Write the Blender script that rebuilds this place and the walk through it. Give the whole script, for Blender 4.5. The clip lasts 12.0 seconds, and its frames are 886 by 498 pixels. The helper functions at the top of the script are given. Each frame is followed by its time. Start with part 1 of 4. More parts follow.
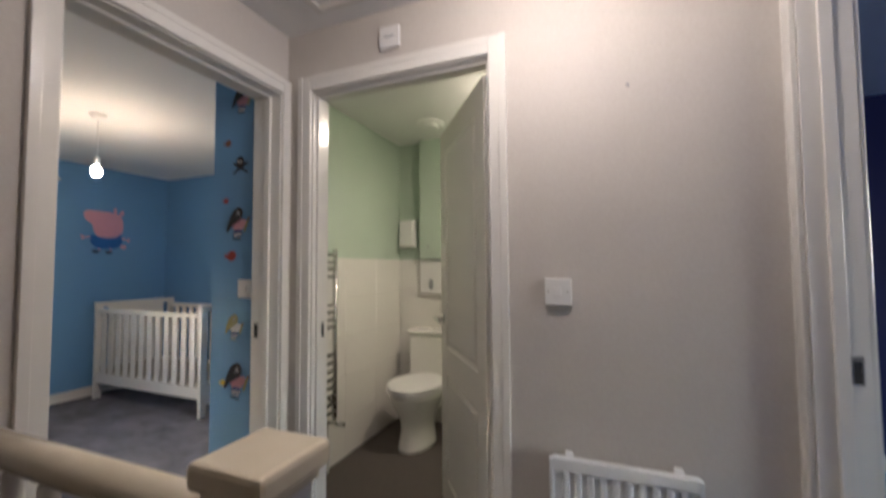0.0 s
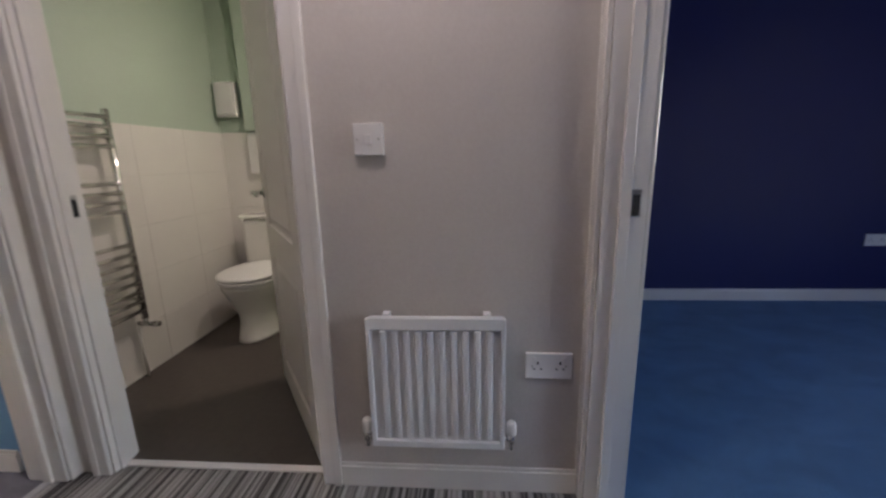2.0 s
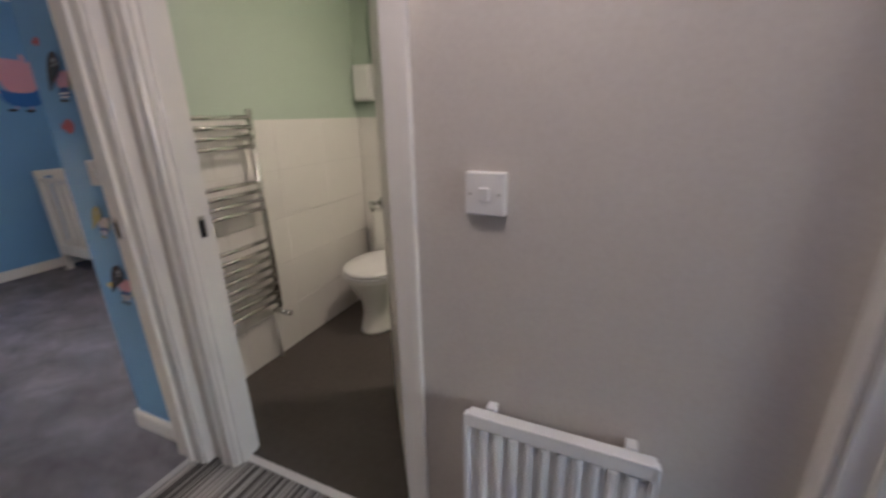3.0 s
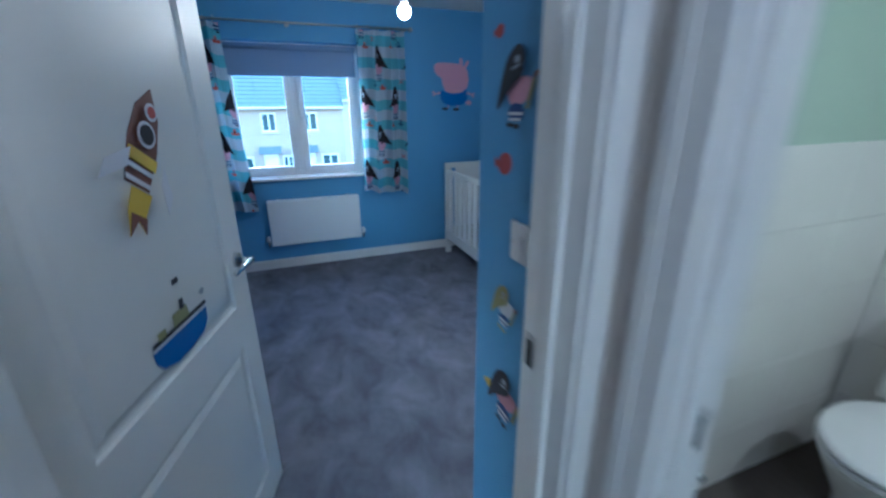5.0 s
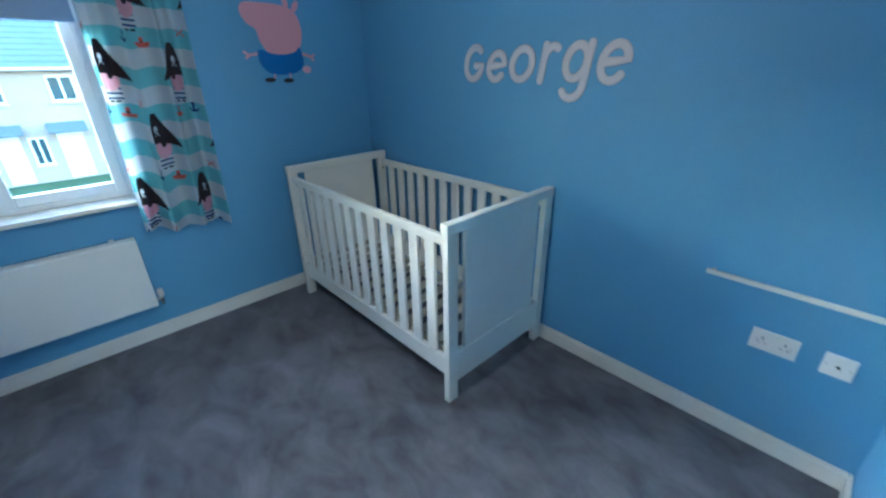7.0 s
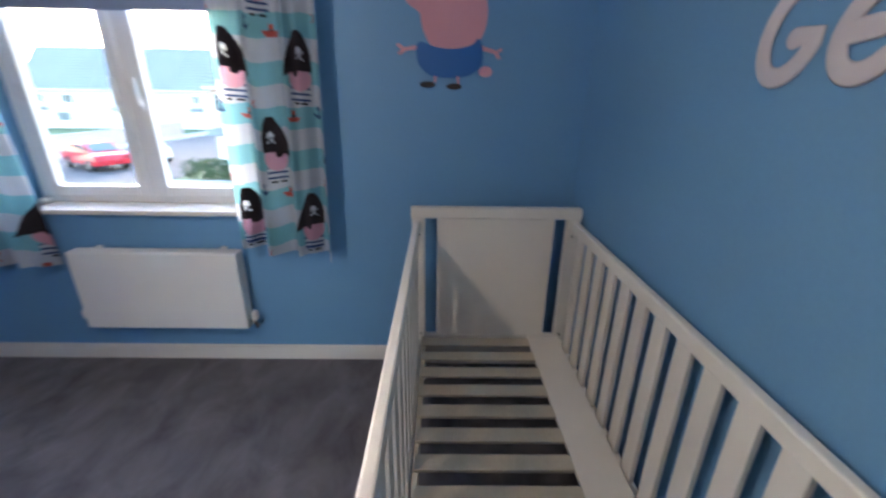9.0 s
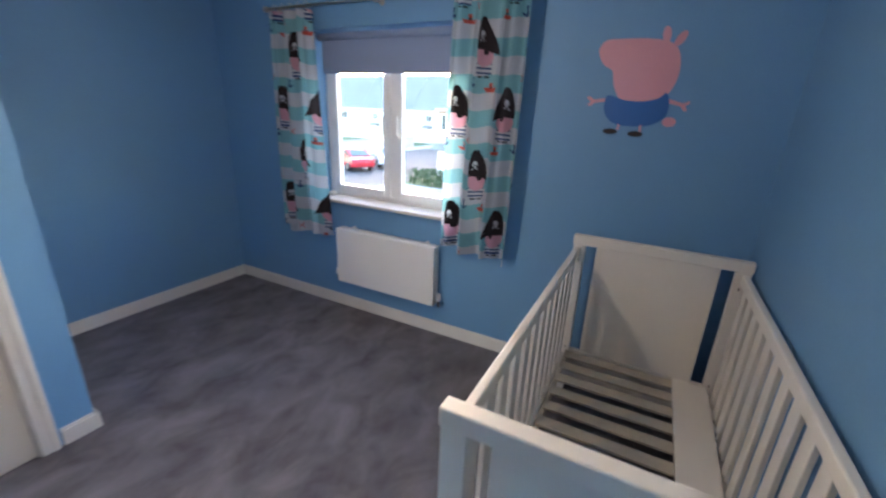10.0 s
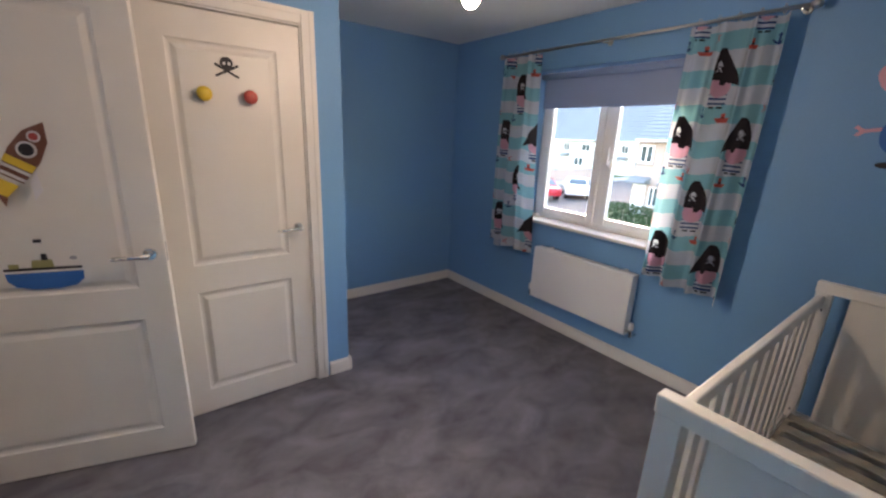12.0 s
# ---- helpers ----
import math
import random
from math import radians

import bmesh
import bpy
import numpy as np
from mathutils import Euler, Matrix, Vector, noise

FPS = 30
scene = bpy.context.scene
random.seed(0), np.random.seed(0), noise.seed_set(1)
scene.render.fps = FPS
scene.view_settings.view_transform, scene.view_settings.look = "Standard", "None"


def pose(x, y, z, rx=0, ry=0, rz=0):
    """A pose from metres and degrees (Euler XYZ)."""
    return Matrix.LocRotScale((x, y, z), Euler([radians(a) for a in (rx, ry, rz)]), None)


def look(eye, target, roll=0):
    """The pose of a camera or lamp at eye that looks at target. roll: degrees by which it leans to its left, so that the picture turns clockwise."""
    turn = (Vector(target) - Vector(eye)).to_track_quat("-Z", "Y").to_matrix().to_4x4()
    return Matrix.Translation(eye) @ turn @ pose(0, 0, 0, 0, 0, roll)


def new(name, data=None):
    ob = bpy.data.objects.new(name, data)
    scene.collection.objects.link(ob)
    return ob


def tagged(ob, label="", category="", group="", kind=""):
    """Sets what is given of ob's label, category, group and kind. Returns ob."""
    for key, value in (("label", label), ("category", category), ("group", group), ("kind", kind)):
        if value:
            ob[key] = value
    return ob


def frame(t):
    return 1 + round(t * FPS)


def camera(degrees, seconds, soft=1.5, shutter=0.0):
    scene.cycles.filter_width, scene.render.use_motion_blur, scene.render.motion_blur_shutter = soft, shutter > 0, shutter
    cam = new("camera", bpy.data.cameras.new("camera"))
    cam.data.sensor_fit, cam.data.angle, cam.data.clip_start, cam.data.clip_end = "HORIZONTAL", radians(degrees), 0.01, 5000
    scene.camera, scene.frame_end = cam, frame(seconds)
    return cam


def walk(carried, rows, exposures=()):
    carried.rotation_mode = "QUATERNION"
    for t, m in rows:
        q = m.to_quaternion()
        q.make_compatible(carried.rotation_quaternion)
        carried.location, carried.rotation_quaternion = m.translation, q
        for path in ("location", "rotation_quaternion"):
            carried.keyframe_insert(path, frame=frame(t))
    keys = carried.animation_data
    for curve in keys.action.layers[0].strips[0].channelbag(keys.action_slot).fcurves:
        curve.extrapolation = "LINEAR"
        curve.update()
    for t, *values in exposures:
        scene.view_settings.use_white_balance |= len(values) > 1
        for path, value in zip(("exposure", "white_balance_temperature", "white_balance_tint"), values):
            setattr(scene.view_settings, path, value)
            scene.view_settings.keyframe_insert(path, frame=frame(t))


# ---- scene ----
cam = camera(95.8, 12.0, 2.4, 0.5)
EXPOSURES = [(0, 4.24, 5950, 20), (1, 3.95, 6050, 24), (1.5, 3.88, 5750, 26), (2, 4.02, 5850, 27), (2.5, 4.1, 6100, 28), (3.5, 4.16, 5400, 21), (5.3, 4.32, 4100, 6), (6.5, 4.58, 4250, 0), (8.5, 4.6, 5400, 20), (10, 4.68, 5850, 25), (12, 4.48, 6400, 29)]
PATH = [
    (0, (0.724, 0.262, 1.265), (-0.021, 2.116, 1.359), -0.4),
    (0.5, (0.722, 0.277, 1.268), (-0.056, 2.07, 1.694), -0.4),
    (1, (0.72, 0.291, 1.247), (0.052, 2.15, 1.559), -0.8),
    (1.5, (0.805, 0.357, 1.172), (0.401, 2.312, 1.039), -1.5),
    (2, (0.875, 0.492, 1.124), (0.727, 2.437, 0.683), -1.3),
    (2.5, (0.883, 0.788, 1.236), (0.484, 2.675, 0.709), -1.4),
    (3, (0.836, 0.873, 1.34), (0.055, 2.601, 0.705), -1.3),
    (3.5, (0.74, 1.003, 1.344), (-0.432, 2.494, 0.709), -1.4),
    (3.7, (0.72, 1.064, 1.378), (-0.601, 2.446, 0.79), -1.8),
    (5.3, (-0.43, 1.238, 1.483), (-2.21, 1.846, 0.803), -0.7),
    (5.5, (-0.596, 1.241, 1.521), (-2.368, 1.858, 0.83), -0.7),
    (6, (-0.867, 1.324, 1.482), (-2.484, 2.188, 0.685), -0.7),
    (6.5, (-1.198, 1.437, 1.514), (-2.571, 2.639, 0.696), -0.9),
    (6.7, (-1.282, 1.516, 1.524), (-2.594, 2.777, 0.695), -1.2),
    (8.5, (-2.06, 2.515, 1.514), (-3.807, 3.053, 0.706), 0.8),
    (9, (-2.212, 2.807, 1.412), (-4.081, 2.829, 0.699), 0.8),
    (9.5, (-2.135, 2.925, 1.43), (-3.956, 2.4, 0.792), 2.7),
    (10, (-1.865, 2.981, 1.517), (-3.553, 2.124, 0.871), 2.4),
    (10.5, (-1.725, 3.023, 1.531), (-3.373, 2.052, 0.947), 2.4),
    (11, (-1.648, 3.038, 1.529), (-3.207, 1.904, 0.997), 2.3),
    (11.5, (-1.563, 3.003, 1.516), (-2.746, 1.478, 0.992), 2.4),
    (12, (-1.559, 3.02, 1.51), (-2.724, 1.489, 0.962), 2.4),
]
walk(cam, [(t, look(eye, target, roll)) for t, eye, target, roll in PATH], EXPOSURES)

# ---- world, sun, lamps ----
world = bpy.data.worlds.new("world")
scene.world = world
world.use_nodes = True
wn = world.node_tree
sky = wn.nodes.new("ShaderNodeTexSky")
sky.sky_type = "NISHITA"
sky.sun_disc = False
sky.sun_elevation, sky.sun_rotation = radians(16), radians(250)
sky.air_density, sky.dust_density = 1.6, 1.5
wn.links.new(sky.outputs[0], wn.nodes["Background"].inputs[0])
wn.nodes["Background"].inputs[1].default_value = 0.15


def lamp(name, kind, m, power, colour, size=0.1):
    d = bpy.data.lights.new(name, kind)
    d.energy, d.color = power, colour
    if kind == "SUN":
        d.angle = radians(size)
    elif kind == "AREA":
        d.shape, d.size = "DISK", size
    else:
        d.shadow_soft_size = size
    ob = new(name, d)
    ob.matrix_world = m
    return ob


WARM = (1.0, 0.92, 0.82)
lamp("sun", "SUN", look((-24, -9, 7.2), (0, 0, 0)), 0.17, (0.86, 0.94, 1.0), 30)
lamp("landing_lamp_light", "POINT", pose(0.58, 1.12, 2.19), 0.57, WARM, 0.12)
# added area lamp in an unseen window opening, standing in for daylight
lamp("blue_room_sky_fill", "AREA", pose(5.27, .2, 1.45, 0, 90, 0), 1.5, (0.8, 0.9, 1.0), 0.9)
# fill added to brighten the toilet room; no lamp is known there
lamp("wc_fill_light", "AREA", pose(0.22, 2.62, 2.22), 0.45, (1.0, 0.84, 0.62), 0.12)
lamp("pendant_light", "POINT", pose(-2.485, 1.895, 1.885), 0.7, (1.0, 0.76, 0.46), 0.045)

# ---- materials ----


def material(name, base, rough=0.6, metal=0.0, grain=60.0, bump=0.05, vary=0.08, blotch=2.5, spec=0.5, random_amount=0.0):
    """A surface with fine grain in its relief, and blotches in its colour and gloss."""
    m = bpy.data.materials.new(name)
    m.use_nodes = True
    t = m.node_tree
    b = t.nodes["Principled BSDF"]
    co = t.nodes.new("ShaderNodeTexCoord")
    big, fine = t.nodes.new("ShaderNodeTexNoise"), t.nodes.new("ShaderNodeTexNoise")
    big.inputs["Scale"].default_value, big.inputs["Detail"].default_value = blotch, 5
    fine.inputs["Scale"].default_value, fine.inputs["Detail"].default_value = grain, 4
    t.links.new(co.outputs["Object"], big.inputs["Vector"])
    t.links.new(co.outputs["Object"], fine.inputs["Vector"])
    ramp = t.nodes.new("ShaderNodeMix")
    ramp.data_type = "RGBA"
    ramp.inputs[6].default_value = (*[c * (1 - vary) for c in base], 1)
    ramp.inputs[7].default_value = (*[min(1, c * (1 + vary)) for c in base], 1)
    t.links.new(big.outputs["Fac"], ramp.inputs[0])
    mix = t.nodes.new("ShaderNodeMix")
    mix.data_type, mix.blend_type = "RGBA", "OVERLAY"
    mix.inputs[0].default_value = vary
    t.links.new(ramp.outputs[2], mix.inputs[6])
    t.links.new(fine.outputs["Fac"], mix.inputs[7])
    t.links.new(mix.outputs[2], b.inputs["Base Color"])
    b.inputs["Metallic"].default_value = metal
    b.inputs["Specular IOR Level"].default_value = spec
    mr = t.nodes.new("ShaderNodeMapRange")
    mr.inputs["To Min"].default_value, mr.inputs["To Max"].default_value = max(0.02, rough - 0.08), min(1, rough + 0.08)
    t.links.new(big.outputs["Fac"], mr.inputs["Value"])
    t.links.new(mr.outputs[0], b.inputs["Roughness"])
    if bump:
        bn = t.nodes.new("ShaderNodeBump")
        bn.inputs["Strength"].default_value, bn.inputs["Distance"].default_value = bump, 0.004
        t.links.new(fine.outputs["Fac"], bn.inputs["Height"])
        t.links.new(bn.outputs[0], b.inputs["Normal"])
    return m


def carpet_material(name, dark, light, stripes=False):
    """Cut pile with brushed patches, or a striped loop pile."""
    m = material(name, light, 0.95, 0, 420, 0.9, 0.1, 3, 0.1)
    t = m.node_tree
    b = t.nodes["Principled BSDF"]
    co = t.nodes["Texture Coordinate"]
    mix = t.nodes.new("ShaderNodeMix")
    mix.data_type = "RGBA"
    mix.inputs[6].default_value, mix.inputs[7].default_value = (*dark, 1), (*light, 1)
    ramp = t.nodes.new("ShaderNodeValToRGB")
    if stripes:
        mp = t.nodes.new("ShaderNodeMapping")
        mp.inputs["Scale"].default_value = (75, 0.35, 1)
        n = t.nodes.new("ShaderNodeTexNoise")
        n.inputs["Scale"].default_value, n.inputs["Detail"].default_value = 1.0, 2
        t.links.new(co.outputs["Object"], mp.inputs[0])
        t.links.new(mp.outputs[0], n.inputs["Vector"])
        ramp.color_ramp.elements[0].position, ramp.color_ramp.elements[1].position = 0.38, 0.62
    else:
        mp = t.nodes.new("ShaderNodeMapping")
        mp.inputs["Rotation"].default_value = (0, 0, 0.6)
        mp.inputs["Scale"].default_value = (1.0, 1.5, 1)
        n = t.nodes.new("ShaderNodeTexNoise")
        n.inputs["Scale"].default_value, n.inputs["Detail"].default_value, n.inputs["Distortion"].default_value = 3.6, 7, 0.45
        n.inputs["Roughness"].default_value = 0.62
        t.links.new(co.outputs["Object"], mp.inputs[0])
        t.links.new(mp.outputs[0], n.inputs["Vector"])
        ramp.color_ramp.elements[0].position, ramp.color_ramp.elements[1].position = 0.3, 0.68
    t.links.new(n.outputs["Fac"], ramp.inputs[0])
    t.links.new(ramp.outputs[0], mix.inputs[0])
    pile = t.nodes.new("ShaderNodeTexNoise")
    pile.inputs["Scale"].default_value = 260
    t.links.new(co.outputs["Object"], pile.inputs["Vector"])
    ov = t.nodes.new("ShaderNodeMix")
    ov.data_type, ov.blend_type = "RGBA", "OVERLAY"
    ov.inputs[0].default_value = 0.55
    t.links.new(mix.outputs[2], ov.inputs[6])
    t.links.new(pile.outputs["Fac"], ov.inputs[7])
    t.links.new(ov.outputs[2], b.inputs["Base Color"])
    b.inputs["Sheen Weight"].default_value, b.inputs["Sheen Roughness"].default_value = (0.1, 0.5) if stripes else (0.3, 0.4)
    b.inputs["Sheen Tint"].default_value = (0.5, 0.53, 0.6, 1)
    return m


def glass_material(name):
    m = bpy.data.materials.new(name)
    m.use_nodes = True
    b = m.node_tree.nodes["Principled BSDF"]
    # grey base darkens the bright view outdoors; clear panes have no such tint
    b.inputs["Base Color"].default_value = (0.52, 0.55, 0.57, 1)
    b.inputs["Transmission Weight"].default_value, b.inputs["Roughness"].default_value, b.inputs["IOR"].default_value = 1, 0.0, 1.02
    return m


def glow_material(name, colour, strength):
    m = bpy.data.materials.new(name)
    m.use_nodes = True
    b = m.node_tree.nodes["Principled BSDF"]
    b.inputs["Base Color"].default_value = (0.8, 0.8, 0.8, 1)
    b.inputs["Emission Color"].default_value, b.inputs["Emission Strength"].default_value = (*colour, 1), strength
    return m


BLUE = material("sky_blue_emulsion", (0.148, 0.33, 0.57), 0.6, 0, 90, 0.1, 0.05, 1.5)
NAVY = material("navy_emulsion", (0.006, 0.011, 0.1), 0.65, 0, 90, 0.1, 0.08, 1.5)
GREEN = material("sage_green_emulsion", (0.465, 0.55, 0.45), 0.6, 0, 90, 0.1, 0.05, 1.5)
MAGNOLIA = material("grey_cream_emulsion", (0.57, 0.525, 0.48), 0.62, 0, 90, 0.12, 0.09, 1.8)
CEILING = material("white_ceiling_paint", (0.8, 0.79, 0.77), 0.8, 0, 120, 0.15, 0.03, 2)
GLOSS = material("white_gloss_woodwork", (0.78, 0.75, 0.7), 0.15, 0, 40, 0.03, 0.04, 3)
CREAM = material("cream_gloss_handrail", (0.75, 0.66, 0.5), 0.13, 0, 40, 0.03, 0.05, 3)
DOORP = material("white_satin_door", (0.76, 0.72, 0.655), 0.4, 0, 300, 0.08, 0.04, 4)
COTW = material("white_cot_paint", (0.78, 0.755, 0.705), 0.4, 0, 60, 0.04, 0.05, 4)
SLAT = material("pale_slat_wood", (0.52, 0.47, 0.38), 0.6, 0, 60, 0.15, 0.12, 8)
UPVC = material("white_upvc", (0.82, 0.83, 0.84), 0.3, 0, 30, 0.02, 0.02, 3)
RADW = material("white_radiator_enamel", (0.8, 0.8, 0.8), 0.35, 0, 80, 0.02, 0.03, 3)
PLASTIC = material("white_plastic", (0.78, 0.76, 0.74), 0.35, 0, 80, 0.02, 0.03, 5)
CHROME = material("chrome", (0.72, 0.71, 0.69), 0.14, 1.0, 80, 0.01, 0.03, 5)
STEEL = material("brushed_steel", (0.5, 0.48, 0.45), 0.35, 1.0, 200, 0.03, 0.06, 6)
DARK = material("dark_hole", (0.02, 0.02, 0.02), 0.7)
CERAMIC = material("white_ceramic", (0.82, 0.8, 0.74), 0.1, 0, 30, 0.01, 0.02, 3)
TILE = material("white_wall_tile", (0.78, 0.75, 0.7), 0.16, 0, 30, 0.02, 0.02, 3)
VINYL = material("brown_grey_vinyl", (0.085, 0.07, 0.06), 0.5, 0, 30, 0.1, 0.2, 6)
CARPET = carpet_material("grey_cut_pile_carpet", (0.088, 0.083, 0.096), (0.218, 0.209, 0.231))
CARPETB = carpet_material("blue_cut_pile_carpet", (0.09, 0.2, 0.38), (0.125, 0.28, 0.52))
STRIPE = carpet_material("striped_grey_carpet", (0.06, 0.055, 0.05), (0.42, 0.4, 0.38), True)
DIM_GLASS = glass_material("dimming_window_glass")
BLINDM = material("blue_grey_blind_cloth", (0.26, 0.34, 0.52), 0.85, 0, 300, 0.2, 0.04, 3)

# ---- mesh helpers ----


def link(name, bm, mats, parent=None, label="", smooth=False):
    me = bpy.data.meshes.new(name)
    bmesh.ops.recalc_face_normals(bm, faces=bm.faces)
    bm.to_mesh(me)
    bm.free()
    for m in (mats if isinstance(mats, (list, tuple)) else [mats]):
        me.materials.append(m)
    if smooth:
        for p in me.polygons:
            p.use_smooth = True
    ob = new(name, me)
    if parent:
        ob.parent = parent
    if label:
        ob["label"] = label
    return ob


def part(name, bm, material, parent, label="", smooth=False):
    return link(name, bm, material, parent, label, smooth)


def thing(name, m, label, category, group="", kind=""):
    ob = new(name)
    ob.empty_display_size = 0.1
    ob.matrix_world = m
    return tagged(ob, label, category, group, kind)


def box(bm, x0, x1, y0, y1, z0, z1, bevel=0.0, mi=0, m=None):
    vs = bmesh.ops.create_cube(bm, size=1, matrix=Matrix.Translation(((x0 + x1) / 2, (y0 + y1) / 2, (z0 + z1) / 2)) @ Matrix.Diagonal((abs(x1 - x0), abs(y1 - y0), abs(z1 - z0), 1)))["verts"]
    fs = {f for v in vs for f in v.link_faces}
    for f in fs:
        f.material_index = mi
    if bevel:
        es = list({e for v in vs for e in v.link_edges})
        r = bmesh.ops.bevel(bm, geom=es, offset=bevel, segments=2, affect="EDGES", profile=0.5)
        vs = list({v for v in r["verts"]} | {v for v in vs if v.is_valid})
        for f in r["faces"]:
            f.material_index = mi
    if m is not None:
        bmesh.ops.transform(bm, matrix=m, verts=vs)
    return vs


def solid(x0, x1, y0, y1, z0, z1, bevel=0.0):
    bm = bmesh.new()
    box(bm, x0, x1, y0, y1, z0, z1, bevel)
    return bm


def rod(bm, a, b, r0, r1=None, seg=12, mi=0, caps=True):
    a, b = Vector(a), Vector(b)
    q = (b - a).to_track_quat("Z", "Y").to_matrix().to_4x4()
    vs = bmesh.ops.create_cone(bm, cap_ends=caps, segments=seg, radius1=r0, radius2=r0 if r1 is None else r1, depth=(b - a).length, matrix=Matrix.Translation((a + b) / 2) @ q)["verts"]
    for f in {f for v in vs for f in v.link_faces}:
        f.material_index = mi
        f.smooth = len(f.verts) == 4
    return vs


def ball(bm, c, rx, ry, rz, seg=20):
    return bmesh.ops.create_uvsphere(bm, u_segments=seg, v_segments=seg // 2, radius=1, matrix=Matrix.Translation(c) @ Matrix.Diagonal((rx, ry, rz, 1)))["verts"]


def lathe(profile, seg=24):
    """A turned solid from (radius, z) pairs."""
    bm = bmesh.new()
    rings = [[bm.verts.new((r * math.cos(2 * math.pi * i / seg), r * math.sin(2 * math.pi * i / seg), z)) for i in range(seg)] for r, z in profile]
    for a, b in zip(rings, rings[1:]):
        for i in range(seg):
            bm.faces.new((a[i], a[(i + 1) % seg], b[(i + 1) % seg], b[i]))
    bm.faces.new(rings[0][::-1])
    bm.faces.new(rings[-1])
    return bm


def loft(rings, close=True):
    """A skin over rings of points, closed at both ends."""
    bm = bmesh.new()
    vs = [[bm.verts.new(p) for p in r] for r in rings]
    n = len(rings[0])
    for a, b in zip(vs, vs[1:]):
        for i in range(n):
            bm.faces.new((a[i], a[(i + 1) % n], b[(i + 1) % n], b[i]))
    if close:
        bm.faces.new(vs[0][::-1])
        bm.faces.new(vs[-1])
    return bm


def plate(points, depth):
    """A flat shape in x and z, facing -y, of that thickness."""
    bm = bmesh.new()
    f = bm.faces.new([bm.verts.new((x, 0, z)) for x, z in points])
    r = bmesh.ops.extrude_face_region(bm, geom=[f])
    bmesh.ops.translate(bm, vec=(0, -depth, 0), verts=[v for v in r["geom"] if isinstance(v, bmesh.types.BMVert)])
    return bm


def oval(cx, cz, rx, rz, n=28, turn=0.0):
    c, s = math.cos(turn), math.sin(turn)
    out = []
    for i in range(n):
        a = 2 * math.pi * i / n
        x, z = rx * math.cos(a), rz * math.sin(a)
        out.append((cx + c * x - s * z, cz + s * x + c * z))
    return out


def wall(name, boxes, mats, label):
    """A wall of butted blocks; mats by the way a face looks: any, -x, +x, -y, +y."""
    bm = bmesh.new()
    for b in boxes:
        box(bm, *b)
    slots, index = [], {}
    for k, v in mats.items():
        if v not in slots:
            slots.append(v)
        index[k] = slots.index(v)
    bm.normal_update()
    for f in bm.faces:
        n = f.normal
        k = ("-x" if n.x < -.5 else "+x" if n.x > .5 else "-y" if n.y < -.5 else "+y" if n.y > .5 else "any")
        f.material_index = index.get(k, index["any"])
    ob = link(name, bm, slots)
    return tagged(ob, label, "wall", "", "structure")


# ---- plan ----
CEIL = 2.34
NX0, NX1, NY0, NY1 = -4.145, -0.76, -0.27, 3.47      # nursery
LX0, LX1, LY1 = -0.61, 1.235, 1.68                  # landing
HEAD = 2.05
DY0, DY1 = 0.855, 1.632                             # door to nursery
BY0 = 0.72                                          # near side of the blue room's door
WX0, WX1 = -0.465, 0.337                            # door to the small room
WY0, WY1, WZ0, WZ1 = 0.74, 1.93, 0.852, 2.012     # window
CX0, CX1 = -2.285, -1.597                            # cupboard door

wall("wall_west", [(-4.41, NX0, NY0 - .3, WY0, -2.7, CEIL + .3), (-4.41, NX0, WY1, NY1 + .12, -2.7, CEIL + .3), (-4.41, NX0, WY0, WY1, -2.7, WZ0), (-4.41, NX0, WY0, WY1, WZ1, CEIL + .3)],
     {"any": BLUE, "-x": MAGNOLIA}, "sky blue painted outer wall with a window opening")
wall("wall_north", [(NX0, -1.08, NY1, NY1 + .12, 0, CEIL)], {"any": BLUE}, "sky blue painted bedroom wall")
wall("wall_south", [(NX0, NX1 + .15, NY0 - .3, NY0, 0, CEIL)], {"any": BLUE}, "sky blue painted bedroom wall behind the cupboard")
wall("wall_east", [(-1.08, -.93, LY1, NY1 + .12, 0, CEIL)], {"any": BLUE, "+x": GREEN}, "sky blue wall with sage green back")
wall("wall_sticker", [(-.93, NX1, LY1, LY1 + .1, 0, CEIL)], {"any": BLUE, "+y": GREEN}, "short sky blue wall beside the bedroom door")
wall("wall_cupboard_front", [(-2.5, CX0 - .03, .71, .81, 0, CEIL), (CX1 + .03, NX1, .71, .81, 0, CEIL), (CX0 - .03, CX1 + .03, .71, .81, 2.03, CEIL), (-2.5, -2.4, NY0, .71, 0, CEIL)],
     {"any": BLUE}, "sky blue cupboard walls with a door opening")
wall("wall_landing_west", [(NX1, LX0, NY0, DY0 - .03, 0, CEIL), (NX1, LX0, DY1 + .03, LY1, 0, CEIL), (NX1, LX0, DY0 - .03, DY1 + .03, HEAD + .03, CEIL), (NX1, LX0, -2.0, NY0, -2.7, CEIL), (NX1, LX0, NY0, .6, -2.7, -.2)],
     {"any": MAGNOLIA, "-x": BLUE}, "grey cream landing wall with a door opening")
wall("wall_landing_north", [(NX1, WX0 - .03, LY1, LY1 + .1, 0, CEIL), (WX1 + .03, LX1 + .12, LY1, LY1 + .1, 0, CEIL), (WX0 - .03, WX1 + .03, LY1, LY1 + .1, HEAD + .03, CEIL)],
     {"any": MAGNOLIA, "+y": GREEN}, "grey cream landing wall with a toilet door")
